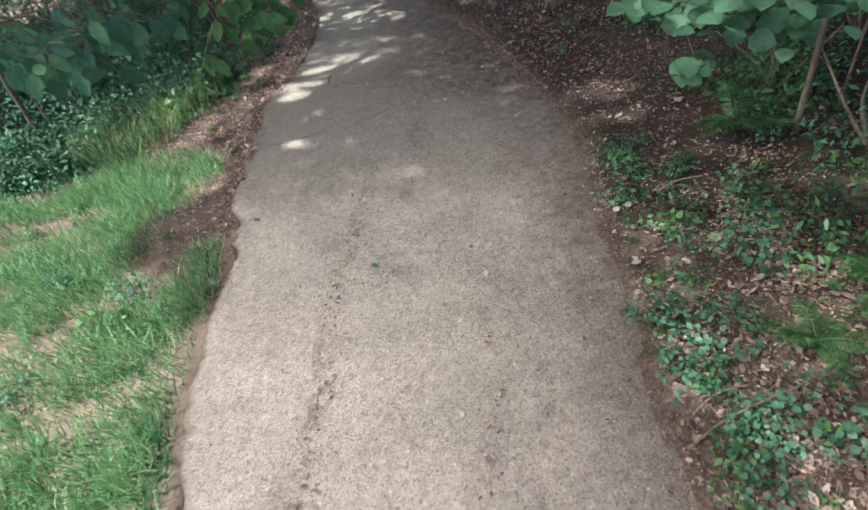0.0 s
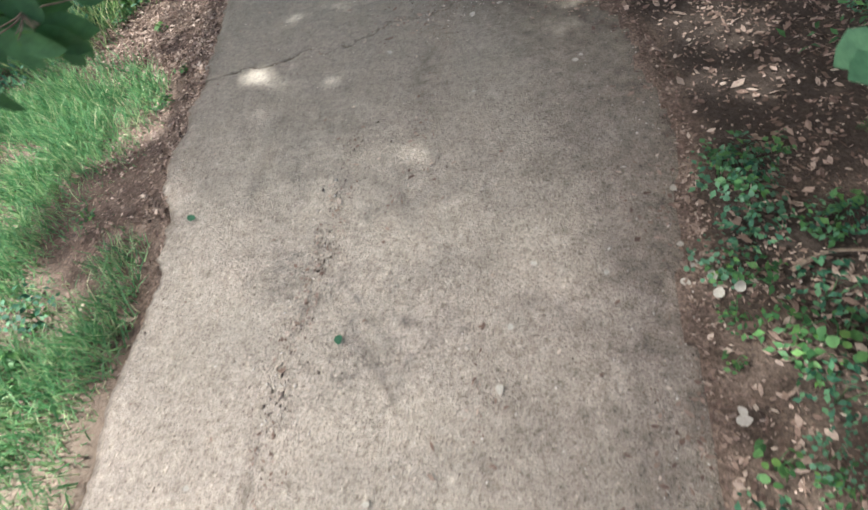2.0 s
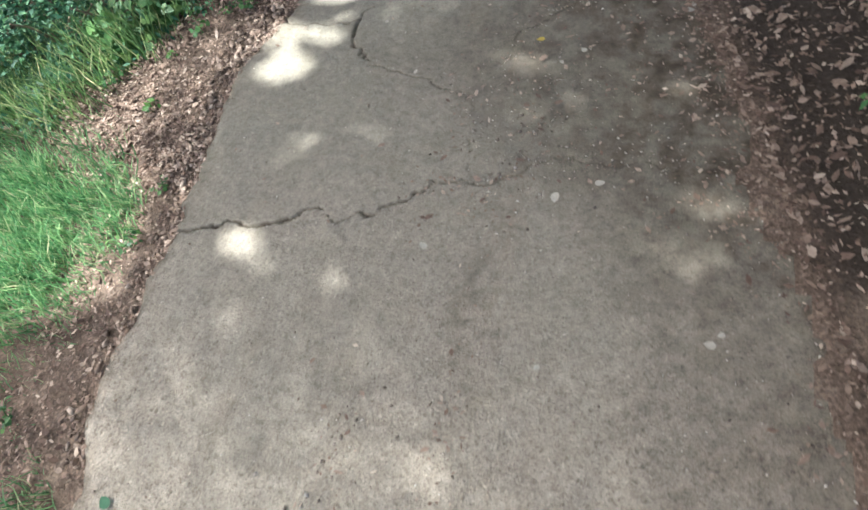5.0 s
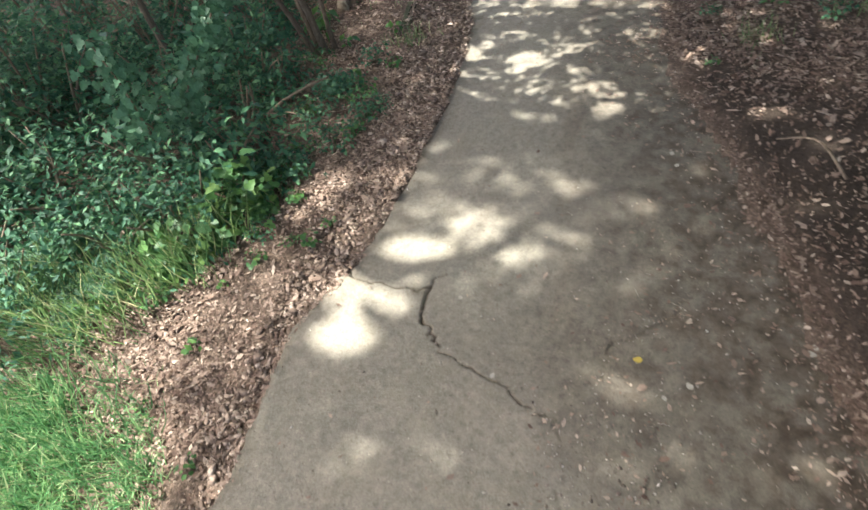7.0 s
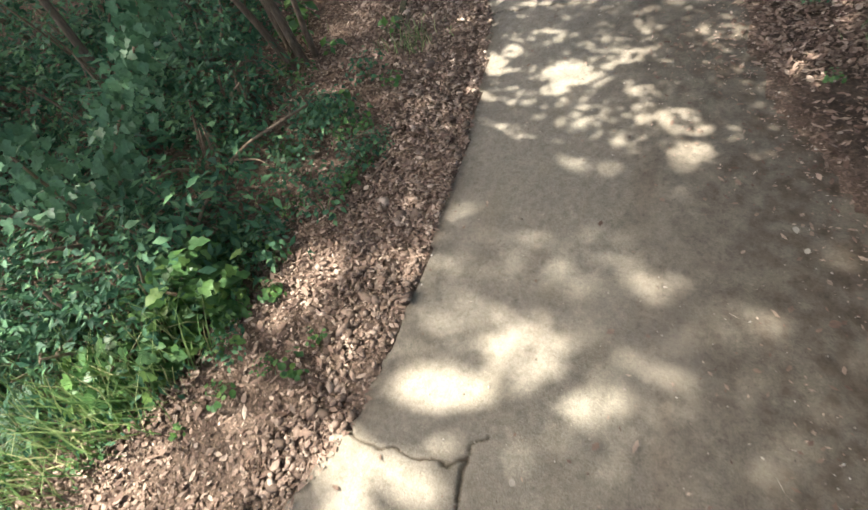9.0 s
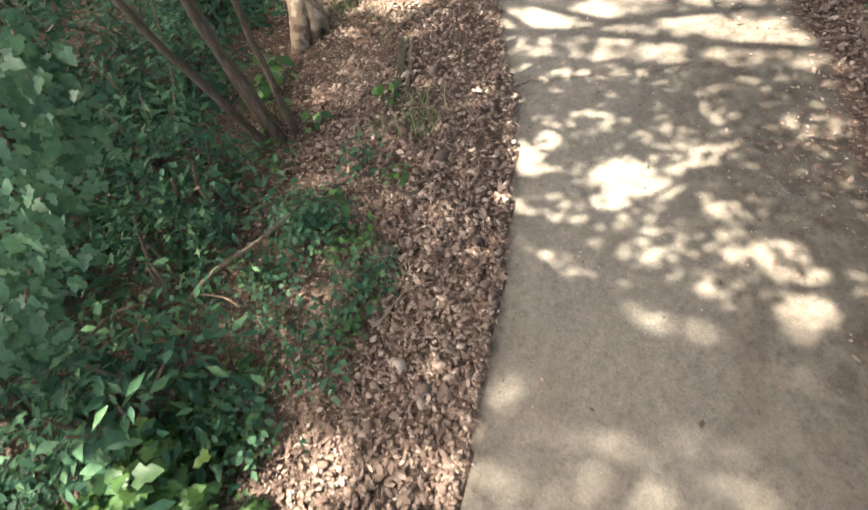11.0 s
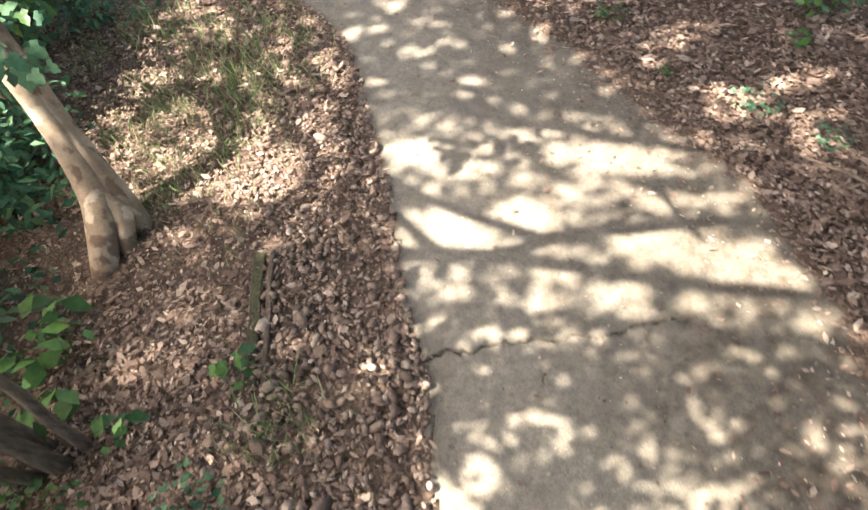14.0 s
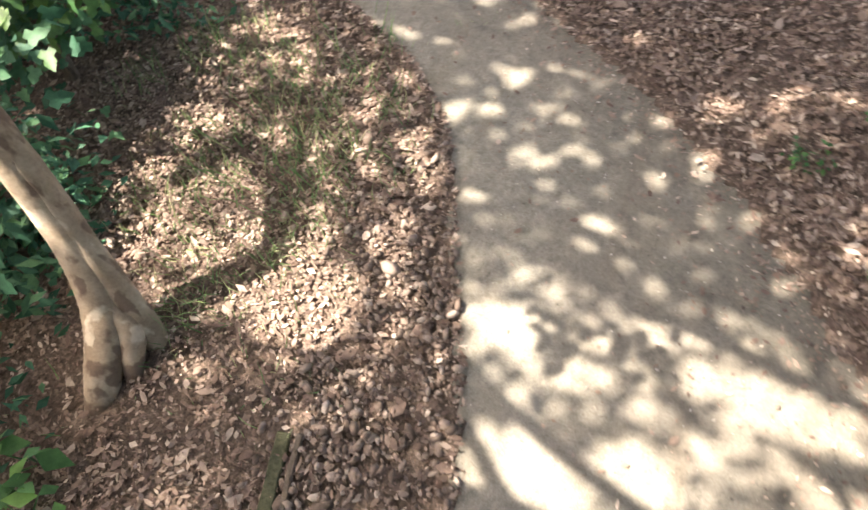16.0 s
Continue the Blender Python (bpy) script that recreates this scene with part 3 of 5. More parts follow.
GAPS_EDGE = [(-0.9, 6.94, 0.07, 0.03, 161, 0.8), (-0.17, 7.46, 0.09, 0.04, 135, 0.45), (-0.83, 7.39, 0.04, 0.03, 9, 0.45), (-0.83, 7.7, 0.04, 0.02, 2, 0.85), (-0.58, 7.71, 0.06, 0.015, 4, 0.7), (-0.34, 7.75, 0.14, 0.02, 7, 0.45), (-1.02, 7.74, 0.09, 0.07, 105, 0.45),
             (-0.66, 7.9, 0.08, 0.035, 8, 0.65), (-0.42, 7.86, 0.12, 0.045, 178, 0.65), (0.14, 7.84, 0.15, 0.05, 156, 0.6), (-1.0, 7.92, 0.12, 0.025, 3, 0.65), (-1.08, 7.88, 0.05, 0.03, 12, 0.6), (0.02, 7.98, 0.12, 0.06, 173, 0.9), (-0.12, 7.3, 0.06, 0.04, 30, 0.35)]
GAPS_END = [(-0.2, 8.06, 0.24, 0.085, 177, 1), (-1.02, 8.09, 0.15, 0.09, 172, 1), (-1.15, 8.01, 0.06, 0.04, 177, 0.9), (-0.73, 8.17, 0.12, 0.08, 5, 0.95), (-1.19, 8.45, 0.12, 0.08, 0, 0.9), (-0.75, 8.54, 0.3, 0.035, 175, 0.7), (-0.44, 8.46, 0.22, 0.075, 175, 1),
            (-0.97, 8.37, 0.13, 0.04, 12, 0.9), (-0.16, 8.26, 0.18, 0.05, 3, 0.6), (-0.95, 8.5, 0.1, 0.05, 0, 0.8), (-1.12, 8.88, 0.16, 0.025, 167, 0.65), (-1.24, 9.11, 0.12, 0.07, 40, 0.5), (-1.49, 9.46, 0.06, 0.03, 20, 0.6), (-0.93, 9.34, 0.05, 0.03, 24, 0.35), (-0.5, 8.3, 0.3, 0.05, 3, 0.45)]
GAPS_LITTER = [(-1.28, 5.82, 0.16, 0.055, 76, 1), (-1.38, 5.87, 0.08, 0.06, 76, 0.7), (-1.19, 5.84, 0.12, 0.05, 59, 0.75), (-1.28, 5.63, 0.11, 0.035, 55, 0.6), (-1.97, 7.48, 0.08, 0.05, 157, 0.75), (-1.57, 7.24, 0.07, 0.05, 155, 0.75), (-1.17, 7.52, 0.07, 0.05, 150, 0.75), (-1.22, 7.45, 0.03, 0.02, 125, 0.55), (-1.66, 8.0, 0.06, 0.03, 170, 0.5),
               (-2.05, 8.0, 0.1, 0.05, 173, 0.45), (-1.82, 6.93, 0.06, 0.035, 175, 0.6), (0.24, 8.83, 0.27, 0.08, 33, 0.6), (-0.25, 9.03, 0.08, 0.06, 15, 0.5), (-0.04, 9.21, 0.1, 0.06, 4, 0.5), (1.05, 6.5, 0.12, 0.05, 140, 0.5), (-1.62, 6.3, 0.16, 0.12, 60, 0.5)]
GAPS_BANK = [(-1.9, 8.31, 0.2, 0.15, 127, 1), (-1.76, 8.38, 0.11, 0.09, 142, 1), (-1.86, 8.5, 0.08, 0.12, 10, 0.9), (-2.15, 8.45, 0.14, 0.06, 178, 0.55), (-2.1, 8.25, 0.14, 0.06, 178, 0.55), (-1.62, 8.47, 0.12, 0.05, 177, 0.4), (-1.74, 8.73, 0.12, 0.05, 178, 0.4), (-2.25, 8.75, 0.12, 0.06, 162, 0.5),
             (-2.5, 8.94, 0.12, 0.07, 127, 0.5), (-1.95, 9.07, 0.08, 0.04, 165, 0.8), (-2.43, 9.29, 0.1, 0.06, 8, 0.5), (-2.72, 8.73, 0.1, 0.04, 44, 0.45), (-2.48, 8.7, 0.15, 0.05, 15, 0.4), (-1.9, 8.58, 0.06, 0.12, 10, 0.5)]
ALL_GAPS = GAPS_NEAR + GAPS_START + GAPS_MID + GAPS_FAR + GAPS_EDGE + GAPS_END + GAPS_LITTER + GAPS_BANK


def openness(x, y):
    """The share of the sun that the leaf roof lets through to a place on the ground."""
    l, r = beside(x, y)
    trail = np.interp(y, (0, 1.6, 2.4, 3.3, 3.8, 6.5, 6.9, 7.6, 7.8, 8.55, 8.75), (0.42, 0.37, 0.29, 0.13, 0.02, 0.012, 0.05, 0.05, 0.28, 0.28, 0.1)) * np.where(y < 4.2, np.interp(x, (0.3, 1.15), (1, 0.08)), 1)
    crumbs = waves(x, y, 0.06, 230, 3)
    trail = np.maximum(trail, np.where((y > 6.75) & (y < 7.75), 0.2 * np.clip((crumbs - 0.2) / 0.9, 0, 1), np.where(y > 8.75, 0.18, 0.07) * np.clip(waves(x, y, 0.3, 231, 2), 0, 1) * (y > 4)))
    near = np.interp(y, (1.2, 2.4, 3.4, 4.2, 5.2, 5.6, 6.0, 6.3, 6.8), (0.5, 0.22, 0.14, 0.2, 0.4, 0.28, 0.08, 0.03, 0.08))
    deep = np.interp(y, (2.4, 3.6, 4.4, 5.1, 5.6, 5.9), (1, 1, 0.95, 0.72, 0.34, 0.03))
    verge = np.where(l < np.interp(y, (2.3, 2.7, 3.1, 3.6, 3.8, 4.3, 4.6), (0.15, 0.35, 0.9, 0.8, 0.28, 0.4, 0.6)), near, np.where((y > 8.15) & (x > -2.75), 0.3, np.where((y > 6.3) & (x > -2.0), 0.1, deep)))
    spots = waves(x, y, 0.16, 200, 3)
    small = waves(x, y, 0.1, 201, 3)
    fleck = np.where(l > 0, np.where(y > 8.1, 0.7, 1.0), np.where(y > 8.1, 0.4, np.where(y > 5.6, 0.8, 0.75)))
    bank = np.where(l > 0, verge, np.interp(y, (2.6, 3.6), (0.24, 0.015)))
    bank = np.maximum(bank, np.where(r > 0, 0.45, 0.75) * np.clip((spots - fleck) / 0.15, 0, 1) * ((y > 5.3) & (x > -2.2) | (y > 8.1)))
    bank = np.maximum(bank, 0.8 * np.clip((small - 0.02) / 0.35, 0, 1) * ((l > 0) & (y > 8.2) & (x > -2.75)))
    light = np.where((l < 0) & (r < 0), trail, bank)
    for cx, cy, a, b, turn, share in ALL_GAPS:
        c, s = math.cos(radians(turn)), math.sin(radians(turn))
        u, v = (x - cx) * c + (y - cy) * s, (y - cy) * c - (x - cx) * s
        light = np.maximum(light, share**1.35 * np.clip((1.25 - np.hypot(u / a, v / b)) / 0.35, 0, 1))
    return light


def leaf_roof(x0, x1, y0, y1, low, high, size, seed, fade=(-99, -98), even=False, deep=5):
    """Places of leaves, in even layers, that shade a stretch of ground as deep as its openness asks."""
    local = np.random.default_rng(seed)
    step = 0.775 * size
    if even:
        # one close layer, whose leaves are as large as the shade is deep
        x, y = np.meshgrid(np.arange(x0, x1, step), np.arange(y0, y1, step))
        x, y = np.stack((x.ravel(), y.ravel())) + local.uniform(-0.2, 0.2, (2, x.size)) * step
        cover = 1 - np.clip(openness(x, y), 0.01, 1) ** np.clip((y - fade[0]) / (fade[1] - fade[0]), 0, 1)
        x, y, cover = x[cover > 0.02], y[cover > 0.02], cover[cover > 0.02]
        h = local.uniform(low, high, len(x))
        return np.stack((x + SUN_FLAT.x * COT * h, y + SUN_FLAT.y * COT * h, h), 1), size * np.sqrt(cover) * 1.06
    layers = []
    for _ in range(deep):
        x, y = np.meshgrid(np.arange(x0, x1, step) + local.uniform(-step, 0), np.arange(y0, y1, step) + local.uniform(-step, 0))
        layers.append((np.stack((x.ravel(), y.ravel())) + local.uniform(-0.45, 0.45, (2, x.size)) * step))
    x, y = np.hstack(layers)
    keep = local.random(len(x)) < -np.log(np.clip(openness(x, y), 0.005, 1)) / deep * np.clip((y - fade[0]) / (fade[1] - fade[0]), 0, 1)
    x, y = x[keep], y[keep]
    h = local.uniform(low, high, len(x))
    return np.stack((x + SUN_FLAT.x * COT * h, y + SUN_FLAT.y * COT * h, h), 1), np.full(len(x), size)


# ---- trees ----
def crown_mesh(name, places, size, seed, shape=HEX, material=None):
    local = np.random.default_rng(seed)
    n = len(places)
    normals = np.array(TO_SUN)[None] + 0.42 * local.standard_normal((n, 3))
    sizes = size * local.uniform(0.8, 1.25, n)
    return mesh_of(name, *scatter(shape, places, normals, local.uniform(0, 6.28, n), sizes), material or CROWN)


def tree(label, base, top, thick, crown, size, seed, bark=None, limbs=9, slim=0.34):
    local = np.random.default_rng(seed)
    base, top = np.array(base, float), np.array(top, float)
    ob = thing("tree", label, "tree", "trees along the trail", at=base)
    line = bend([base * 0, (top - base) * 0.35 + local.uniform(-0.12, 0.12, 3), (top - base) * 0.7 + local.uniform(-0.2, 0.2, 3), top - base], 16)
    t = np.linspace(0, 1, 16)
    part("trunk", mesh_of("trunk", *tube(line, thick * (1.25 * np.exp(-12 * t) + 1 - 0.6 * t), 10, 0.05, seed), bark or BARK, True), ob)
    picks = crown[local.choice(len(crown), limbs, replace=False)] if len(crown) >= limbs else crown
    for k, end in enumerate(picks):
        start = line[8 + k % 8]
        end = end - base
        middle = (start + end) / 2 + np.array((0, 0, 0.15 * np.linalg.norm(end - start))) + local.uniform(-0.15, 0.15, 3)
        way = bend([start, middle, end], 9)
        part("limb", mesh_of("limb", *tube(way, np.linspace(thick * slim, 0.006, 9), 6, 0.05, seed + k), bark or BARK, True), ob)
    me = crown_mesh("crown", crown - base, size, seed)
    part("crown", me, ob, "loose green leaf crown with gaps")
    return ob


def grow(label, leaves, bases, centres, top, thick, size, seed, limbs, slim=0.34):
    nearest = np.argmin(((leaves[:, None, :2] - np.array(centres)[None]) ** 2).sum(2), 1)
    return [tree(label, (x, y, float(rise(x, y)) - 0.05), (*centres[k], top), thick, leaves[nearest == k], size[nearest == k] if isinstance(size, np.ndarray) else size, seed + k, limbs=limbs, slim=slim) for k, (x, y) in enumerate(bases)]


def roofs(*layers):
    found = [leaf_roof(*layer) for layer in layers]
    return np.vstack([p for p, _ in found]), np.concatenate([z for _, z in found])


def shading_limb(ob, line, h0, h1, thick, seed, bark=None):
    """A limb of a tree, given by the line on the ground that it shades."""
    h = np.linspace(h0, h1, len(line))
    p = np.array([(x + SUN_FLAT.x * COT * z, y + SUN_FLAT.y * COT * z, z) for (x, y), z in zip(line, h)]) - np.array(ob.location)
    part("limb", mesh_of("limb", *tube(bend(p, 5 * len(line)), np.linspace(thick, thick * 0.65, 5 * len(line)), 8, 0.06, seed), bark or BARK, True), ob)


def build_roof():
    # added crowns out of view; openness sets where their shade falls
    leaves, sizes = roofs((-1.1, 3.4, 3.1, 6.68, 7.0, 8.2, 0.05, 1, (3.1, 3.9)), (-1.1, 0.75, 6.6, 7.8, 2.8, 3.6, 0.034, 21), (0.75, 3.4, 6.62, 7.76, 7.0, 8.0, 0.06, 22))
    young = grow("young broadleaf tree with grey bark, added out of view to dapple the trail", leaves, [(-7.2, 4.0), (-7.5, 6.0)], [(-6.4, 3.9), (-5.9, 5.6)], 4.4, 0.10, sizes, 300, 9, 0.09)
    shading_limb(young[1], [(-1.5, 5.55), (-1.2, 5.42), (-0.98, 5.37), (-0.82, 5.34), (-0.62, 5.35), (-0.43, 5.43), (-0.25, 5.55), (-0.14, 5.69), (-0.08, 5.82), (0.08, 5.93), (0.24, 6.14), (0.5, 6.4)], 4.6, 5.4, 0.05, 41)
    shading_limb(young[1], [(-1.6, 7.1), (-1.2, 6.98), (-0.91, 6.87), (-0.61, 6.77), (-0.39, 6.69), (-0.18, 6.6), (0.1, 6.5), (0.5, 6.4)], 4.2, 5.4, 0.055, 42)
    leaves, sizes = roofs((-1.75, 3.4, 7.76, 8.8, 4.6, 5.4, 0.05, 2), (-2.3, 3.4, 8.8, 12.5, 4.4, 5.6, 0.075, 24), (-3.2, -1.1, 5.3, 7.76, 6.5, 7.5, 0.055, 23), (-3.2, -1.75, 7.76, 8.8, 5.0, 6.0, 0.055, 25), (-3.4, -2.3, 8.8, 11.0, 5.0, 6.0, 0.06, 26))
    young = grow("young broadleaf tree with grey bark, added out of view to dapple the trail", leaves, [(-5.4, 10.2), (-3.6, 13.0), (2.9, 12.8)], [(-3.8, 9.0), (-3.0, 11.4), (-0.6, 10.8)], 4.6, 0.11, sizes, 310, 9, 0.09)
    shading_limb(young[0], [(-0.8, 6.75), (-0.57, 6.92), (-0.43, 7.02), (-0.31, 7.13), (-0.17, 7.24), (0.0, 7.33), (0.3, 7.45)], 3.0, 3.6, 0.016, 43)
    # high crowns added out of view to soften the sun over trail and verge
    leaves, sizes = roofs((-0.95, 1.3, -3.0, 3.9, 17.0, 19.0, 0.042, 3, (3.9, 3.1), True), (1.3, 4.2, -4.0, 3.9, 10.5, 14.0, 0.085, 4, (3.9, 3.1)), (-5.0, -0.95, -4.0, 5.3, 9.0, 11.0, 0.06, 5), (-6.5, -3.2, 5.3, 7.7, 12.0, 15.0, 0.07, 6), (-7.0, -3.3, 7.6, 13.0, 9.0, 11.0, 0.08, 7))
    grow("tall broadleaf tree with a thin crown, added off the trail to filter the sun", leaves, [(-8.9, -3.4), (-11.6, 2.2), (-8.3, -1.4), (-14.0, -3.2), (-10.8, 6.4), (-10.6, 9.6)],
         [(-8.8, -3.2), (-11.6, 2.0), (-8.3, -1.2), (-13.8, -2.6), (-10.8, 5.6), (-10.4, 8.8)], 8.5, 0.2, sizes, 340, 10, 0.06)


build_roof()
local_side = np.random.default_rng(12)


def cloud(x0, x1, y0, y1, z0, z1, count):
    """Leaf places in a rounded, uneven crown."""
    p = local_side.uniform(-1.12, 1.12, (count, 3))
    bumps = waves(p[:, 0] * 3 + p[:, 2], p[:, 1] * 3 - p[:, 2], 1.0, 210, 3)
    p = p[np.abs(p[:, 0]) ** 3 + np.abs(p[:, 1]) ** 3 + np.abs(p[:, 2]) ** 2 < 1 + 0.45 * bumps]
    middle, half = np.array(((x0 + x1) / 2, (y0 + y1) / 2, (z0 + z1) / 2)), np.array(((x1 - x0) / 2, (y1 - y0) / 2, (z1 - z0) / 2))
    return middle + p * half


# leaf masses added above the view, only to block skylight
bank = np.vstack((cloud(1.2, 6.6, -0.6, 4.4, 2.9, 5.0, 16000), cloud(1.3, 6.4, 3.4, 8.2, 2.9, 5.2, 16000), cloud(1.2, 6.2, 7.0, 12.0, 2.9, 5.0, 14000)))
bank = np.vstack((bank, cloud(-2.6, 3.2, 3.4, 8.6, 5.5, 7.3, 18000), cloud(-2.6, 3.0, 7.2, 12.6, 5.5, 7.3, 16000), cloud(0.2, 2.6, 4.2, 11.2, 3.3, 4.9, 9000), cloud(0.95, 2.6, 2.2, 5.4, 2.7, 3.5, 4000), cloud(0.9, 3.2, 4.4, 8.4, 2.6, 3.4, 5000), cloud(1.55, 5.2, 3.0, 9.4, 1.95, 2.9, 15000), cloud(1.9, 5.2, -0.5, 3.2, 2.0, 2.9, 5000), cloud(1.15, 2.8, 3.6, 9.2, 1.95, 2.7, 8000), cloud(2.1, 5.0, 3.4, 8.6, 1.5, 2.2, 9000)))
grow("low spreading tree with dense leaves, added out of view to block skylight", bank, [(4.3, 2.4), (4.5, 5.6), (4.2, 8.8)], [(3.9, 2.6), (3.9, 5.8), (3.7, 8.8)], 3.8, 0.10, 0.155, 380, 9)


def leaning_tree():
    """The smooth-barked tree beside the litter, and its limbs over the trail."""
    base = np.array((-2.3, 8.0, -0.1))
    ob = thing("leaning_tree", "smooth tan-barked tree with a forked foot in leaf litter", "tree", "trees along the trail", at=base)
    way = bend(np.array([(-2.25, 7.75, -0.14), (-2.265, 7.87, -0.05), (-2.3, 8.01, 0.03), (-2.345, 8.11, 0.13), (-2.395, 8.19, 0.28), (-2.455, 8.262, 0.5), (-2.53, 8.335, 0.74), (-2.72, 8.47, 0.98), (-3.1, 8.6, 1.32), (-3.6, 8.58, 1.8), (-4.1, 8.3, 2.4)]) - base, 44)
    t = np.linspace(0, 1, 44)
    part("trunk", mesh_of("trunk", *tube(way, np.interp(t, (0, 0.1, 0.2, 0.32, 0.6, 1), (0.03, 0.05, 0.06, 0.058, 0.052, 0.045)), 16, 0.022, 5), SMOOTH, True), ob)
    second = bend(np.array([(-2.19, 8.03, -0.16), (-2.215, 8.06, -0.06), (-2.26, 8.1, 0.04), (-2.315, 8.145, 0.15), (-2.375, 8.2, 0.3), (-2.435, 8.268, 0.52), (-2.525, 8.35, 0.76)]) - base, 22)
    part("second_stem", mesh_of("second_stem", *tube(second, np.interp(np.linspace(0, 1, 22), (0, 0.3, 1), (0.034, 0.046, 0.03)), 12, 0.025, 6), SMOOTH, True), ob)
    root = bend(np.array([(-2.33, 8.09, 0.12), (-2.25, 8.04, 0.02), (-2.22, 7.97, -0.04), (-2.2, 7.9, -0.12)]) - base, 14)
    part("root", mesh_of("root", *tube(root, np.interp(np.linspace(0, 1, 14), (0, 0.4, 1), (0.035, 0.045, 0.022)), 12, 0.03, 30), SMOOTH, True), ob)
    lines = [
        ([(-1.7, 7.86), (-1.16, 7.96), (-0.82, 7.99), (-0.63, 8.08), (-0.35, 8.14), (-0.15, 8.18), (0.14, 8.22), (0.5, 8.28)], 2.5, 3.3, 0.034),
        ([(-1.7, 7.88), (-1.16, 7.96), (-0.82, 7.98), (-0.55, 7.96), (-0.27, 7.93), (0.08, 7.92), (0.5, 7.9)], 2.5, 3.2, 0.034),
        ([(-1.02, 7.97), (-1.11, 8.05), (-1.2, 8.14), (-1.3, 8.3), (-1.4, 8.5)], 2.7, 3.0, 0.026),
        ([(-0.66, 8.06), (-0.78, 8.1), (-0.9, 8.14), (-1.04, 8.19), (-1.3, 8.32), (-1.5, 8.4)], 2.8, 3.1, 0.026),
        ([(-1.9, 8.8), (-1.49, 8.75), (-1.1, 8.7), (-0.75, 8.63), (-0.22, 8.54), (0.5, 8.44)], 2.4, 3.1, 0.028),
        ([(-1.5, 8.93), (-1.34, 8.9), (-1.15, 8.86), (-0.96, 8.82), (-0.53, 8.73), (0.2, 8.6)], 2.7, 3.4, 0.036),
        ([(-2.6, 8.0), (-2.2, 8.08), (-1.91, 8.14), (-1.62, 8.2), (-1.3, 8.27)], 2.3, 2.6, 0.018),
        ([(-0.32, 8.35), (-0.27, 8.3), (-0.2, 8.17), (-0.15, 8.1)], 2.9, 3.1, 0.018),
    ]
    for k, (line, h0, h1, thick) in enumerate(lines):
        shading_limb(ob, line, h0, h1, thick, 50 + k, SMOOTH)
    shade = np.random.default_rng(18)
    spots = np.array([(-1.06, 8.5), (-1.05, 8.44), (-1.02, 8.39), (-0.97, 8.43), (-0.93, 8.5), (-0.86, 8.54), (-0.84, 8.48), (-0.73, 8.47), (-0.72, 8.55), (-0.96, 8.52), (-1.1, 8.56), (-0.79, 8.58)]).repeat(3, 0) + shade.normal(0, 0.022, (36, 2))
    h = 2.35 + shade.normal(0, 0.03, 36)
    p = np.stack((spots[:, 0] + SUN_FLAT.x * COT * h, spots[:, 1] + SUN_FLAT.y * COT * h, h), 1) - base
    part("leaf_spray", mesh_of("leaf_spray", *scatter(OVAL, p, np.array(TO_SUN) + 0.3 * shade.standard_normal((36, 3)), np.pi + shade.normal(0, 0.9, 36), shade.uniform(0.05, 0.075, 36)), VINE), ob, "bright green leaf spray")
    hang = np.random.default_rng(8)
    for k, (dx, dy, dz) in enumerate(((-0.88, 0.68, 0.45), (-1.05, 0.8, 0.6), (-0.85, 1.0, 0.5))):
        spray = np.array((dx, dy, dz)) + 0.16 * hang.standard_normal((260, 3)) * (1, 1, 0.7)
        normals = np.array((0.3, -0.5, 1.0)) + 0.5 * hang.standard_normal((260, 3))
        part("leaf_spray", mesh_of("leaf_spray", *scatter(IVY, spray, normals, hang.uniform(0, 6.28, 260), hang.uniform(0.045, 0.08, 260)[:, None] * (0.85, 1, 1)), VINE if k else BUSH), ob, "bright green leaf spray")


leaning_tree()


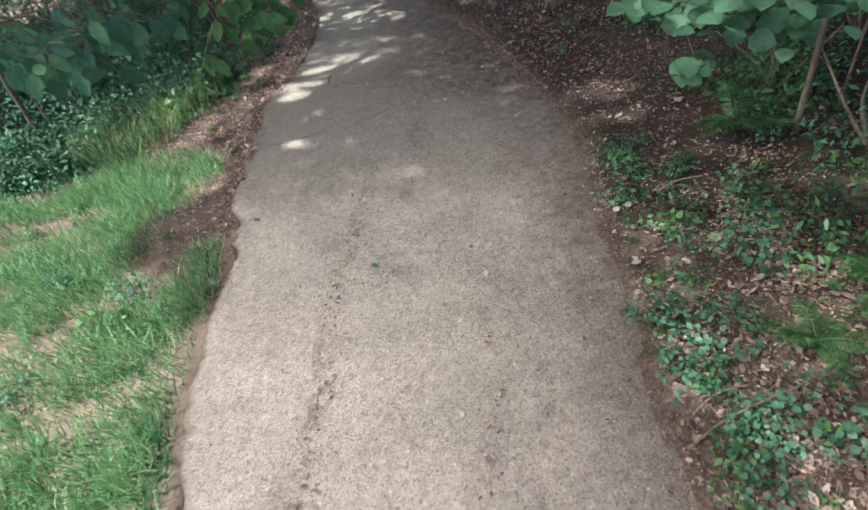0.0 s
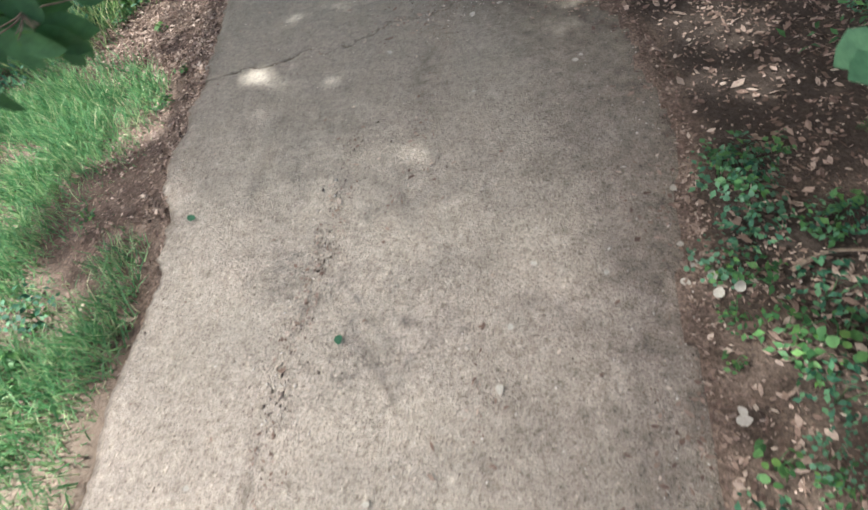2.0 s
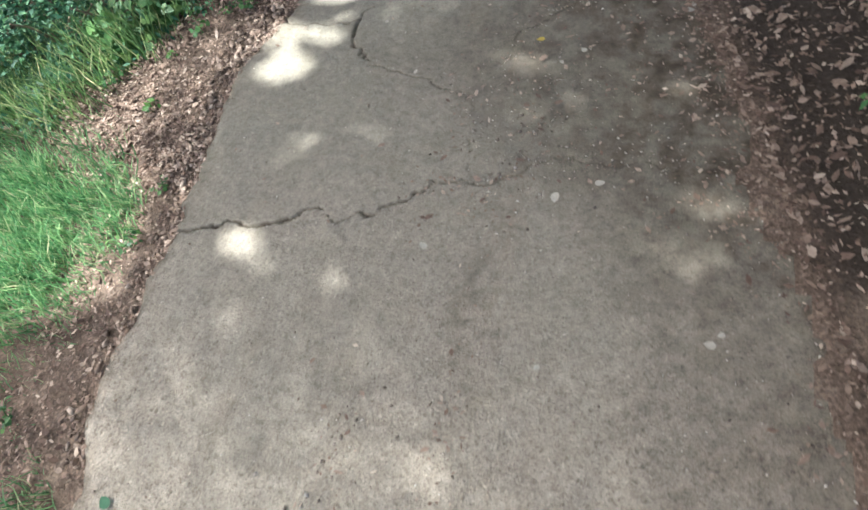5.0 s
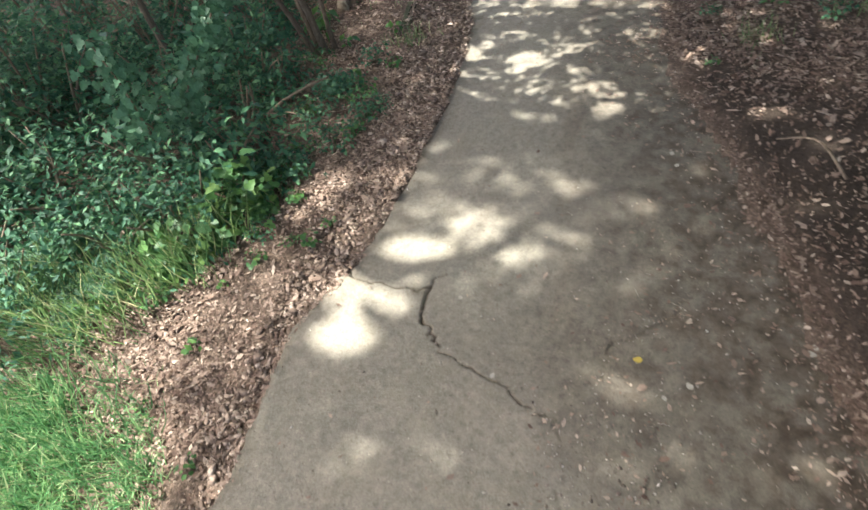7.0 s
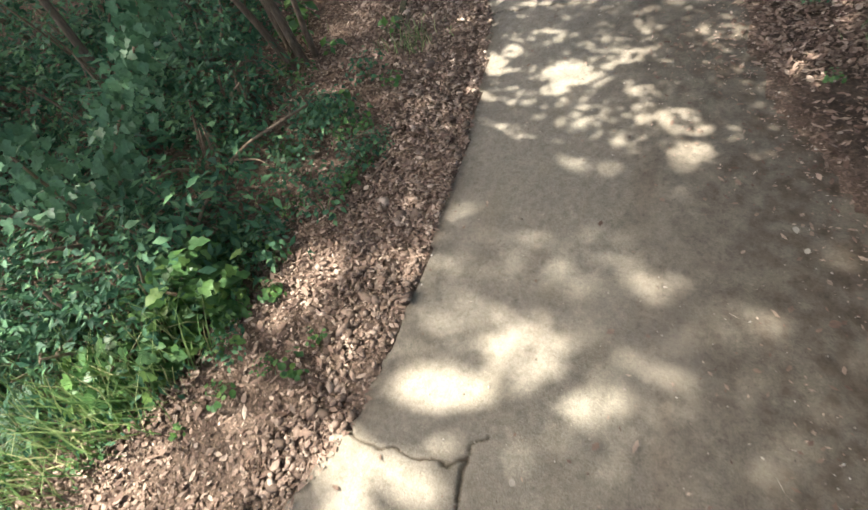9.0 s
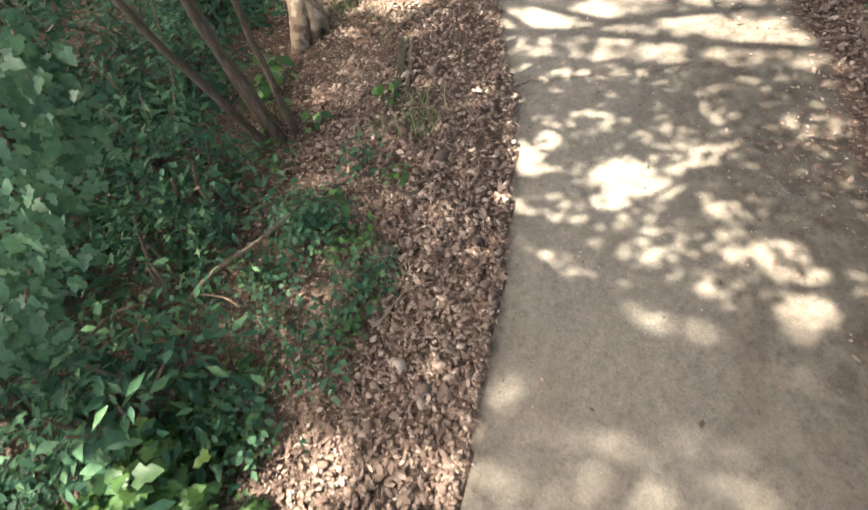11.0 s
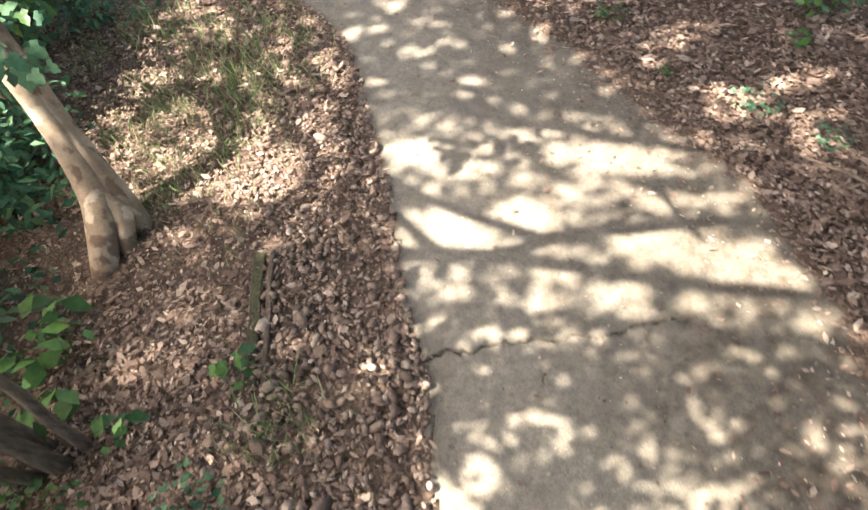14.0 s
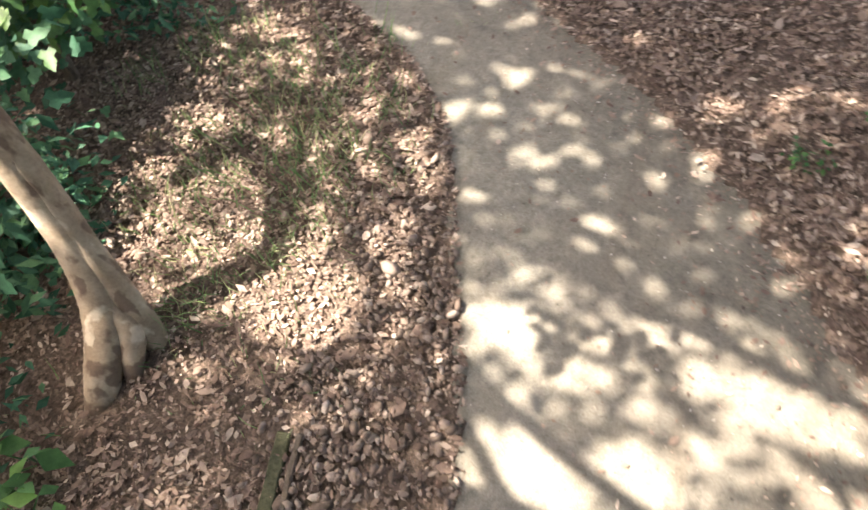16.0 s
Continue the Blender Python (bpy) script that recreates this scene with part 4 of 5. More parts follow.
# ---- shrubs, vines, ferns and weeds ----
def shrub(x, y, wide, tall, count, size, material, label, seed, shape=LEAF, name="shrub", z=None):
    local = np.random.default_rng(seed)
    base = np.array((x, y, float(rise(x, y)) - 0.02 if z is None else z))
    ob = thing(name, label, "shrub", "shrubs beside the trail", at=base)
    for k in range(5):
        a, lean = local.uniform(0, 6.28), local.uniform(0.2, 0.8) * wide
        end = np.array((math.cos(a) * lean, math.sin(a) * lean, tall * local.uniform(0.6, 0.95)))
        part("stem", mesh_of("stem", *tube(bend([(0, 0, 0), end * 0.5 + local.uniform(-0.06, 0.06, 3), end], 7), np.linspace(0.014, 0.004, 7), 5, 0, seed), TWIG, True), ob)
    # leaves gather in sprays, so that the outline is uneven
    sprays = max(14, count // 26)
    v = local.standard_normal((sprays, 3))
    v /= np.linalg.norm(v, axis=1, keepdims=True)
    v[:, 2] = np.abs(v[:, 2]) * 1.1 - 0.12
    hub = v * (local.uniform(0.45, 1.08, (sprays, 1))) * (wide, wide, tall)
    pick = local.integers(0, sprays, count)
    p = hub[pick] + local.standard_normal((count, 3)) * (0.075 * wide + 0.045)
    p[:, 2] = np.maximum(p[:, 2], 0.02 + 0.05 * local.random(count))
    normals = v[pick] * 0.7 + np.array((0, 0, 0.75)) + 0.5 * local.standard_normal((count, 3))
    sizes = size * local.uniform(0.6, 1.25, count)
    if shape is LEAF:
        sizes = np.stack((sizes * local.uniform(0.5, 0.8, count), sizes, sizes), 1)
    part("foliage", mesh_of("foliage", *scatter(shape, p, normals, local.uniform(0, 6.28, count), sizes), material), ob)
    return ob


SHRUB = "dense dark green leafy shrub in woodland shade"
for k, (x, y, wide, tall) in enumerate([(-2.75, 4.75, 0.55, 0.42), (-2.3, 5.15, 0.45, 0.36), (-1.95, 5.45, 0.4, 0.34), (-1.92, 5.85, 0.36, 0.40), (-2.4, 5.75, 0.5, 0.5), (-2.95, 5.35, 0.55, 0.55),
                                        (-2.15, 6.3, 0.42, 0.42), (-2.75, 6.3, 0.5, 0.6), (-2.2, 6.75, 0.35, 0.35), (-2.65, 6.95, 0.45, 0.55), (-3.4, 6.0, 0.6, 0.8), (-3.5, 5.0, 0.6, 0.6),
                                        (-3.3, 6.8, 0.55, 0.9), (-2.75, 7.5, 0.38, 0.4), (-3.2, 7.7, 0.5, 0.7), (-3.0, 8.2, 0.4, 0.45), (-3.65, 8.6, 0.5, 0.6)]):
    shrub(x, y, wide, tall, 850 if k in (3, 6, 8) else 1350, (0.052, 0.06, 0.045, 0.068)[k % 4], BUSH, SHRUB, 500 + k)
# those right of x = 4.4 are added to block low skylight
for k, (x, y, wide, tall) in enumerate([(-4.3, 5.5, 0.9, 1.2), (-4.4, 7.2, 0.9, 1.4), (-4.3, 8.8, 0.8, 1.2), (-5.6, 5.6, 1.0, 1.5), (-5.9, 7.8, 1.1, 1.7), (-4.9, 4.2, 0.8, 0.9), (-6.6, 10.4, 1.2, 1.8), (-7.8, 6.8, 1.3, 1.8), (-8.4, 9.2, 1.3, 2.0), (-9.6, 12.4, 1.5, 2.2),
                                        (5.2, 0.6, 1.2, 1.8), (5.6, 3.0, 1.3, 2.1), (5.4, 5.4, 1.2, 2.0), (5.2, 7.8, 1.2, 1.9), (4.6, 10.4, 1.3, 1.9), (7.6, 1.8, 1.6, 2.8), (7.8, 5.0, 1.7, 3.0), (7.4, 8.4, 1.6, 2.8), (5.0, -2.2, 1.3, 2.0),
                                        (-6.2, 13.0, 1.4, 2.2), (-3.9, 12.6, 1.2, 1.5), (-1.2, 12.4, 1.2, 1.2), (1.4, 11.6, 1.0, 0.9), (-4.6, 9.6, 0.5, 0.5), (-11.5, 9.8, 1.6, 2.4)]):
    shrub(x, y, wide, tall, 1500, 0.09 if x < 4.4 else 0.14, BUSH, "tall dark green thicket behind the trail's edge", 540 + k, LEAF)
# an added ring that closes the scene and blocks light from the horizon
for k, (x, y, wide, tall) in enumerate([(-12.6, -3.0, 1.9, 3.6), (-13.4, 0.4, 2.0, 4.0), (-13.8, 3.8, 2.1, 4.2), (-14.2, 7.0, 2.1, 4.4), (-13.6, 10.6, 2.0, 4.2), (-12.0, 14.0, 2.0, 4.2), (-8.6, 16.0, 2.0, 4.2), (-5.0, 16.6, 2.0, 4.0),
                                        (-1.4, 16.4, 2.0, 4.0), (2.2, 16.0, 2.0, 4.0), (5.6, 14.4, 2.0, 4.2), (8.8, 12.0, 2.0, 4.2), (10.4, 8.4, 2.0, 4.2), (11.0, 4.8, 2.0, 4.2), (10.8, 1.2, 2.0, 4.0), (9.4, -2.4, 1.9, 3.4), (5.6, -8.0, 1.8, 2.8),
                                        (-4.6, -8.6, 1.8, 2.8), (-9.4, -6.6, 1.9, 3.2), (-7.2, 0.6, 0.9, 0.9), (-7.8, 3.4, 1.1, 1.3), (-6.2, 2.2, 0.8, 0.7), (-6.4, -1.4, 0.9, 0.8)]):
    shrub(x, y, wide, tall, 560, 0.33 if tall > 2 else 0.12, BUSH, "dense green thicket added around the scene to block low skylight", 900 + k, LEAF)
for k, (x, y, wide, tall) in enumerate([(-3.1, 4.6, 0.4, 0.4), (-3.9, 5.2, 0.5, 0.9), (-3.6, 5.9, 0.5, 1.1), (-4.0, 6.6, 0.55, 1.3), (-3.5, 7.3, 0.5, 1.1), (-4.6, 5.9, 0.6, 1.5), (-5.2, 6.9, 0.7, 1.7), (-3.4, 9.3, 0.5, 0.8)]):
    shrub(x, y, wide, tall, 2400, 0.06, BUSH, "tall dense dark green shrub in the thicket", 930 + k, LEAF)
for k, (x, y, wide, tall) in enumerate([(2.45, 1.55, 0.35, 0.3), (2.5, 2.3, 0.42, 0.42), (2.75, 3.0, 0.45, 0.55), (2.3, 1.0, 0.35, 0.3), (3.2, 2.2, 0.6, 0.7), (2.6, 3.7, 0.45, 0.5), (3.3, 4.2, 0.7, 0.9), (2.5, 5.2, 0.5, 0.5), (3.4, 5.8, 0.8, 1.1),
                                        (2.2, 6.9, 0.4, 0.35), (1.9, 8.6, 0.4, 0.4), (3.0, 8.0, 0.8, 1.0), (1.6, 10.2, 0.5, 0.45), (0.6, 10.4, 0.35, 0.3)]):
    shrub(x, y, wide, tall, 1000, 0.045, WEED if k % 2 else BUSH, "green undergrowth shrub over fallen leaves", 580 + k)
for k, (x, y, wide, tall) in enumerate([(-1.72, 5.6, 0.25, 0.25), (-1.85, 5.35, 0.25, 0.22)]):
    shrub(x, y, wide, tall, 300, 0.06, VINE, "pale green climbing vine with lobed leaves", 612 + k, IVY, "vine")


def hanging_vine(line, leaves, wide, leaf, seed):
    """A climbing stem wrapped in overlapping lobed leaves."""
    local = np.random.default_rng(seed)
    base = np.array((*line[0][:2], float(rise(*line[0][:2]))))
    ob = thing("vine", "blue-green climbing vine hanging in the dark thicket", "vine", "shrubs beside the trail", at=base)
    way = bend(np.array(line) - base, 24)
    part("stem", mesh_of("stem", *tube(way, np.linspace(0.009, 0.004, 24), 6, 0.05, seed), TWIG, True), ob)
    t = local.uniform(6, 23, leaves).astype(int)
    p = way[t] + local.standard_normal((leaves, 3)) * (wide, wide, wide * 0.8)
    normals = np.array((0.7, -0.5, 0.6)) + 0.4 * local.standard_normal((leaves, 3))
    part("foliage", mesh_of("foliage", *scatter(IVY, p, normals, np.pi + local.normal(0, 0.6, leaves), leaf * local.uniform(0.6, 1.2, leaves)), BLUISH), ob)


hanging_vine([(-2.2, 5.9, -0.05), (-2.16, 5.88, 0.2), (-2.1, 5.97, 0.42), (-2.0, 6.15, 0.62), (-1.92, 6.32, 0.82), (-2.0, 6.5, 1.0)], 520, 0.055, 0.045, 614)
hanging_vine([(-2.4, 5.8, -0.05), (-2.3, 5.75, 0.3), (-2.2, 5.7, 0.6), (-2.3, 5.75, 0.8)], 160, 0.08, 0.05, 615)


def frond(length, seed):
    local = np.random.default_rng(seed)
    t = np.linspace(0, 1, 10)
    line = np.stack((0 * t, length * t, 0.55 * length * t - 0.6 * length * t**2 + 0.02), 1)
    pieces = [tube(line, np.linspace(0.004, 0.001, 10), 5)]
    k = np.linspace(0.10, 0.98, 30)
    at = np.stack((0 * k, np.interp(k, t, line[:, 1]), np.interp(k, t, line[:, 2])), 1)
    for side in (-1, 1):
        size = length * 0.27 * np.sin(np.pi * (0.12 + 0.86 * k)) ** 0.8 + 0.008
        normals = np.tile((0.15 * side, 0, 1.0), (30, 1)) + 0.08 * local.standard_normal((30, 3))
        pieces.append(scatter(LEAF, at, normals, np.full(30, 0.35 if side > 0 else np.pi - 0.35), np.stack((size * 0.15, size, size), 1)))
    return joined(*pieces)


def fern(x, y, count, length, seed, material):
    local = np.random.default_rng(seed)
    ob = thing("fern", "green fern with arching feathered fronds in the undergrowth", "fern", "ferns", at=(x, y, float(rise(x, y))))
    for k in range(count):
        f = part("frond", mesh_of("frond", *frond(length * local.uniform(0.75, 1.1), seed + k), material), ob)
        f.matrix_local = pose(0, 0, 0.02, local.uniform(-5, 25), local.uniform(-8, 8), 360 * k / count + local.uniform(-15, 15))


for k, (x, y, n, length) in enumerate([(-2.35, 5.0, 7, 0.42), (1.98, 1.85, 6, 0.2), (2.3, 2.0, 6, 0.24), (-2.7, 5.1, 6, 0.45), (2.25, 3.3, 6, 0.3), (1.5, 6.6, 5, 0.28)]):
    fern(x, y, n, length, 650 + 10 * k, BLUISH if k in (0, 3) else WEED)


def weed(seed, leaves, wide, shape, material, size):
    """One low plant: a few stems and flat leaves."""
    local = np.random.default_rng(seed)
    ob = thing("weed", "small green weed growing through the leaf litter", "weed", "weeds beside the trail")
    a, r = local.uniform(0, 6.28, leaves), wide * np.sqrt(local.random(leaves))
    p = np.stack((np.cos(a) * r, np.sin(a) * r, 0.02 + local.uniform(0.2, 1, leaves) * wide * 0.7), 1)
    normals = np.stack((np.cos(a) * 0.5, np.sin(a) * 0.5, np.ones(leaves)), 1) + 0.3 * local.standard_normal((leaves, 3))
    part("foliage", mesh_of("foliage", *scatter(shape, p, normals, local.uniform(0, 6.28, leaves), size * local.uniform(0.6, 1.3, leaves)), material), ob)
    for k in range(3):
        end = p[k * 3 % leaves]
        part("stem", mesh_of("stem", *tube([(0, 0, -0.02), end * 0.5 + (0, 0, 0.01), end], (0.003, 0.002, 0.001), 4), WEED), ob)
    return ob


KINDS = [weed(700, 44, 0.10, LEAF, WEED, 0.032), weed(701, 18, 0.07, ROUND, VINE, 0.026), weed(702, 80, 0.13, LEAF, BUSH, 0.03), weed(703, 70, 0.12, ROUND, BLUISH, 0.02), weed(704, 12, 0.06, LEAF, WEED, 0.06)]


def plant(k, x, y, turn, big):
    if abs(x - 1.75) < 0.3 and abs(y - 3.95) < 0.32:
        x += 0.75
    m = pose(x, y, float(rise(x, y)), 0, 0, turn) @ Matrix.Scale(big, 4)
    copy = copy_thing(KINDS[k], m)
    copy.matrix_basis = m
    return copy


spot = random.Random(4)
WEEDS_RIGHT = [(1.71, 2.55), (1.64, 3.0), (1.56, 2.27), (1.69, 1.91), (1.56, 1.83), (1.62, 2.85), (1.75, 2.45), (1.8, 2.62), (1.85, 1.6), (1.72, 1.55), (1.66, 3.2), (1.95, 2.3), (1.78, 3.35), (2.0, 1.45), (1.65, 1.35)]
for k, (x, y) in enumerate(WEEDS_RIGHT):
    plant((0, 2, 1, 3, 3)[k % 5], x, y, spot.uniform(0, 360), spot.uniform(0.8, 1.25))
for k in range(11):
    plant((2, 0, 2, 3)[k % 4], spot.uniform(1.62, 2.4), spot.uniform(2.4, 3.5), spot.uniform(0, 360), spot.uniform(0.7, 1.2))
for k in range(46):
    y = spot.uniform(1.0, 9.6)
    x = float(np.interp(y, RIGHT[:, 1], RIGHT[:, 0])) + spot.uniform(0.15, 1.5)
    plant(k % 5, x, y, spot.uniform(0, 360), spot.uniform(0.45, 0.95))
for k in range(44):
    y = spot.uniform(1.0, 4.2)
    x = float(np.interp(y, RIGHT[:, 1], RIGHT[:, 0])) + abs(spot.gauss(0.12, 0.2))
    plant((0, 2, 3, 0, 1)[k % 5], x, y, spot.uniform(0, 360), spot.uniform(0.5, 1.0))
for k in range(30):
    x, y = spot.uniform(-1.85, -1.3), spot.uniform(5.7, 6.8)
    plant((0, 2, 0, 2, 3)[k % 5], x - (0.25 if x > -1.6 and y < 6.15 else 0), y, spot.uniform(0, 360), spot.uniform(0.6, 1.2))
for k in range(30):
    plant((0, 2, 4, 1, 0)[k % 5], spot.uniform(-2.8, -1.0), spot.uniform(2.0, 4.6), spot.uniform(0, 360), spot.uniform(0.6, 1.1))
for k in range(36):
    y = spot.uniform(4.6, 7.4)
    x = float(np.interp(y, LEFT[:, 1], LEFT[:, 0])) - spot.uniform(0.35, 1.2) - (0.15 if y < 5.2 else 0)
    plant((0, 2, 1, 0, 4)[k % 5], x, y, spot.uniform(0, 360), spot.uniform(0.5, 1.1))
for x, y in [(-0.13, 9.44), (0.37, 9.29), (0.31, 9.07), (-0.2, 9.6), (0.45, 9.4), (-1.62, 7.5), (-1.35, 6.3), (-1.38, 7.0), (-1.6, 6.85), (-1.14, 5.42), (-1.1, 5.55)]:
    plant(spot.choice((0, 1, 4)), x, y, spot.uniform(0, 360), spot.uniform(0.7, 1.1))
for x, y, turn in ((-2.2, 7.5, 20), (-2.1, 7.3, 130), (-2.32, 7.62, 250), (-2.25, 7.4, 80)):
    plant(4, x, y, turn, 1.5)
for k, ob in enumerate(KINDS):
    ob.location = (2.1 + 0.12 * k, 2.6 + 0.3 * k, float(rise(2.1 + 0.12 * k, 2.6 + 0.3 * k)))


# ---- overhanging branches near the start ----
def overhang(label, line, sprays, leaf, material, seed, shape=ROUND, faces=(0, -0.35, 1.0)):
    local = np.random.default_rng(seed)
    base = np.array(line[0])
    ob = thing("overhanging_branch", label, "branch", at=base)
    way = bend(np.array(line) - base, 20)
    part("stem", mesh_of("stem", *tube(way, np.linspace(0.007, 0.002, 20), 6, 0.05, seed), TWIG, True), ob)
    for x, y, z, wide, n in sprays:
        p = np.array((x, y, z)) - base + local.standard_normal((n, 3)) * (wide, wide, wide * 0.45)
        normals = np.array(faces) + 0.2 * local.standard_normal((n, 3))
        near = way[np.argmin(((way - p.mean(0)) ** 2).sum(1))]
        hub = p.mean(0) + (0, 0, 0.02)
        twigs = [tube(bend([near, (near + hub) / 2 + (0, 0, 0.04), hub], 8), np.linspace(0.0032, 0.002, 8), 5)]
        for q in p[:: max(1, n // 9)]:
            start = hub + 0.35 * (q - hub) * (0.4, 1.0, 1.6)
            twigs.append(tube(bend([hub, start, q], 6), np.linspace(0.0018, 0.0009, 6), 4))
        part("twig", mesh_of("twig", *joined(*twigs), TWIG), ob)
        spins = np.pi + local.normal(0, 0.7, n)
        part("leaf_spray", mesh_of("leaf_spray", *scatter(shape, p, normals, spins, leaf * local.uniform(0.7, 1.2, n)), material), ob)


overhang("low sapling branch with round blue-green leaves over the verge", [(2.8, 3.4, 0.02), (2.7, 3.2, 1.4), (2.3, 2.8, 1.75), (1.9, 2.5, 1.4), (1.55, 2.36, 1.05)],
         [(1.6, 2.28, 0.95, 0.035, 16), (1.55, 2.56, 1.06, 0.05, 20), (1.66, 2.42, 1.1, 0.07, 50), (1.75, 2.28, 1.09, 0.08, 56), (1.88, 2.2, 1.12, 0.09, 50), (2.03, 2.3, 1.17, 0.1, 46), (1.66, 2.12, 1.15, 0.05, 18)], 0.068, BLUISH, 801)
overhang("low sapling branch with oval green leaves above the grass", [(-2.9, 4.9, -0.1), (-2.5, 4.4, 1.9), (-1.2, 3.5, 2.3), (-0.1, 2.9, 1.9), (0.2, 2.6, 1.36)],
         [(0.25, 2.55, 1.26, 0.035, 16), (0.13, 2.61, 1.225, 0.04, 18), (-0.02, 2.54, 1.15, 0.02, 4), (0.17, 2.53, 1.33, 0.06, 20)], 0.068, WEED, 802, OVAL, (0.40, -0.88, 0.16))
overhang("leafy sapling branch hanging over the verge grass", [(-3.4, 4.5, 0.0), (-2.9, 3.9, 1.9), (-1.9, 3.1, 2.3), (-0.9, 2.4, 2.0), (-0.45, 2.2, 1.45)],
         [(-0.42, 2.36, 1.28, 0.07, 20), (-0.36, 2.42, 1.3, 0.08, 22), (-0.62, 2.6, 1.26, 0.09, 32), (-0.85, 2.75, 1.26, 0.1, 34), (-0.22, 2.5, 1.32, 0.06, 14)], 0.085, BUSH, 803, OVAL, (0.40, -0.88, 0.16))
overhang("low sapling branch with lobed dark green leaves beside the leaning trunk", [(-2.8, 7.45, -0.1), (-2.65, 7.55, 0.55), (-2.3, 7.74, 0.9), (-2.0, 7.88, 0.82)],
         [(-1.99, 7.91, 0.79, 0.03, 9), (-2.08, 7.87, 0.8, 0.035, 10), (-2.2, 7.83, 0.77, 0.05, 10)], 0.052, BUSH, 804, IVY, (0.3, -0.6, 0.7))


# ---- slender stems in the thicket ----
def sapling(x, y, lean, tall, thick, seed, material=None):
    local = np.random.default_rng(seed)
    ob = thing("sapling", "slender bare-stemmed sapling rising from the thicket", "sapling", "saplings", at=(x, y, float(rise(x, y)) - 0.03))
    way = bend([(0, 0, 0), (lean[0] * 0.4, lean[1] * 0.4, tall * 0.4), (lean[0], lean[1], tall)], 12) + 0.02 * local.standard_normal((12, 3)) * np.linspace(0, 1, 12)[:, None]
    part("stem", mesh_of("stem", *tube(way, np.linspace(thick, thick * 0.35, 12), 7, 0.05, seed), material or BARK, True), ob)
    p = way[local.integers(8, 12, 60)] + 0.16 * local.standard_normal((60, 3))
    part("foliage", mesh_of("foliage", *scatter(LEAF, p, np.array((0, 0, 1.0)) + 0.6 * local.standard_normal((60, 3)), local.uniform(0, 6.28, 60), local.uniform(0.05, 0.09, 60)), BUSH), ob)


for k, (x, y, lx, ly, tall, thick) in enumerate([(-2.02, 7.16, -0.35, 0.1, 1.9, 0.03), (-2.06, 7.12, -0.6, -0.1, 1.7, 0.024), (-2.1, 7.2, -0.45, 0.25, 2.1, 0.03), (-1.98, 7.22, -0.25, 0.3, 1.8, 0.02), (-2.9, 6.6, -0.3, 0.2, 2.4, 0.03),
                                                 (-3.2, 8.9, -0.3, 0.4, 2.2, 0.03), (2.35, 4.6, 0.2, 0.1, 2.4, 0.014), (2.15, 4.3, 0.15, 0.3, 2.2, 0.011), (2.5, 3.2, 0.1, 0.2, 2.0, 0.02), (1.75, 7.8, 0.3, 0.1, 2.2, 0.03), (-3.0, 4.8, -0.2, 0.3, 2.2, 0.03)]):
    sapling(x, y, (lx, ly), tall, thick, 820 + k)


# ---- sticks, timber and loose things ----
def stick(points, thick, seed, label="bare dry twig lying on the leaf litter", material=None):
    p = np.array([(x, y, float(rise(x, y)) + 0.02 + z) for x, y, z in points])
    base = p[0].copy()
    ob = new("twig", mesh_of("twig", *tube(bend(p - base, 10), np.linspace(thick, thick * 0.5, 10), 6, 0.1, seed), material or TWIG, True))
    ob.location = base
    return tagged(ob, label, "twig", "fallen twigs")


stick([(1.72, 2.85, 0.01), (1.82, 2.9, 0.02), (1.94, 2.89, 0.03)], 0.009, 1)
stick([(1.51, 1.63, 0), (1.6, 1.68, 0.03), (1.71, 1.69, 0.05)], 0.005, 2)
stick([(1.38, 1.48, 0.0), (1.55, 1.56, 0.03), (1.69, 1.61, 0.05), (1.84, 1.65, 0.08)], 0.005, 3)
stick([(-1.95, 6.28, 0.1), (-1.88, 6.4, 0.14), (-1.74, 6.55, 0.16), (-1.7, 6.75, 0.1)], 0.011, 4, "pale crooked twig caught in green undergrowth")
stick([(-1.95, 6.3, 0.1), (-1.8, 6.3, 0.13), (-1.7, 6.27, 0.14)], 0.006, 5, "pale crooked twig caught in green undergrowth")
stick([(-1.24, 6.35, 0.0), (-1.18, 6.5, 0.01), (-1.08, 6.56, 0.0)], 0.005, 6)
stick([(0.45, 8.1, 0.02), (0.35, 8.3, 0.06), (0.2, 8.45, 0.03)], 0.008, 7)
stick([(0.75, 8.25, 0.05), (0.5, 8.35, 0.08), (0.3, 8.3, 0.04)], 0.007, 8)
stick([(1.1, 6.2, 0.02), (1.0, 6.4, 0.05), (0.85, 6.45, 0.02)], 0.007, 9)
stick([(1.36, 3.18, -0.02), (1.42, 3.22, -0.01), (1.48, 3.26, -0.01)], 0.004, 10)
stick([(1.41, 3.34, -0.02), (1.49, 3.32, 0.0), (1.58, 3.31, 0.0)], 0.004, 12)
stick([(0.205, 4.78, -0.005), (0.21, 4.82, 0.0), (0.212, 4.86, -0.005)], 0.004, 13, "short pale twig lying on the cracked paving", PALE)
stick([(-1.1, 7.2, 0), (-1.05, 7.05, 0.01), (-1.1, 6.9, 0)], 0.004, 11)


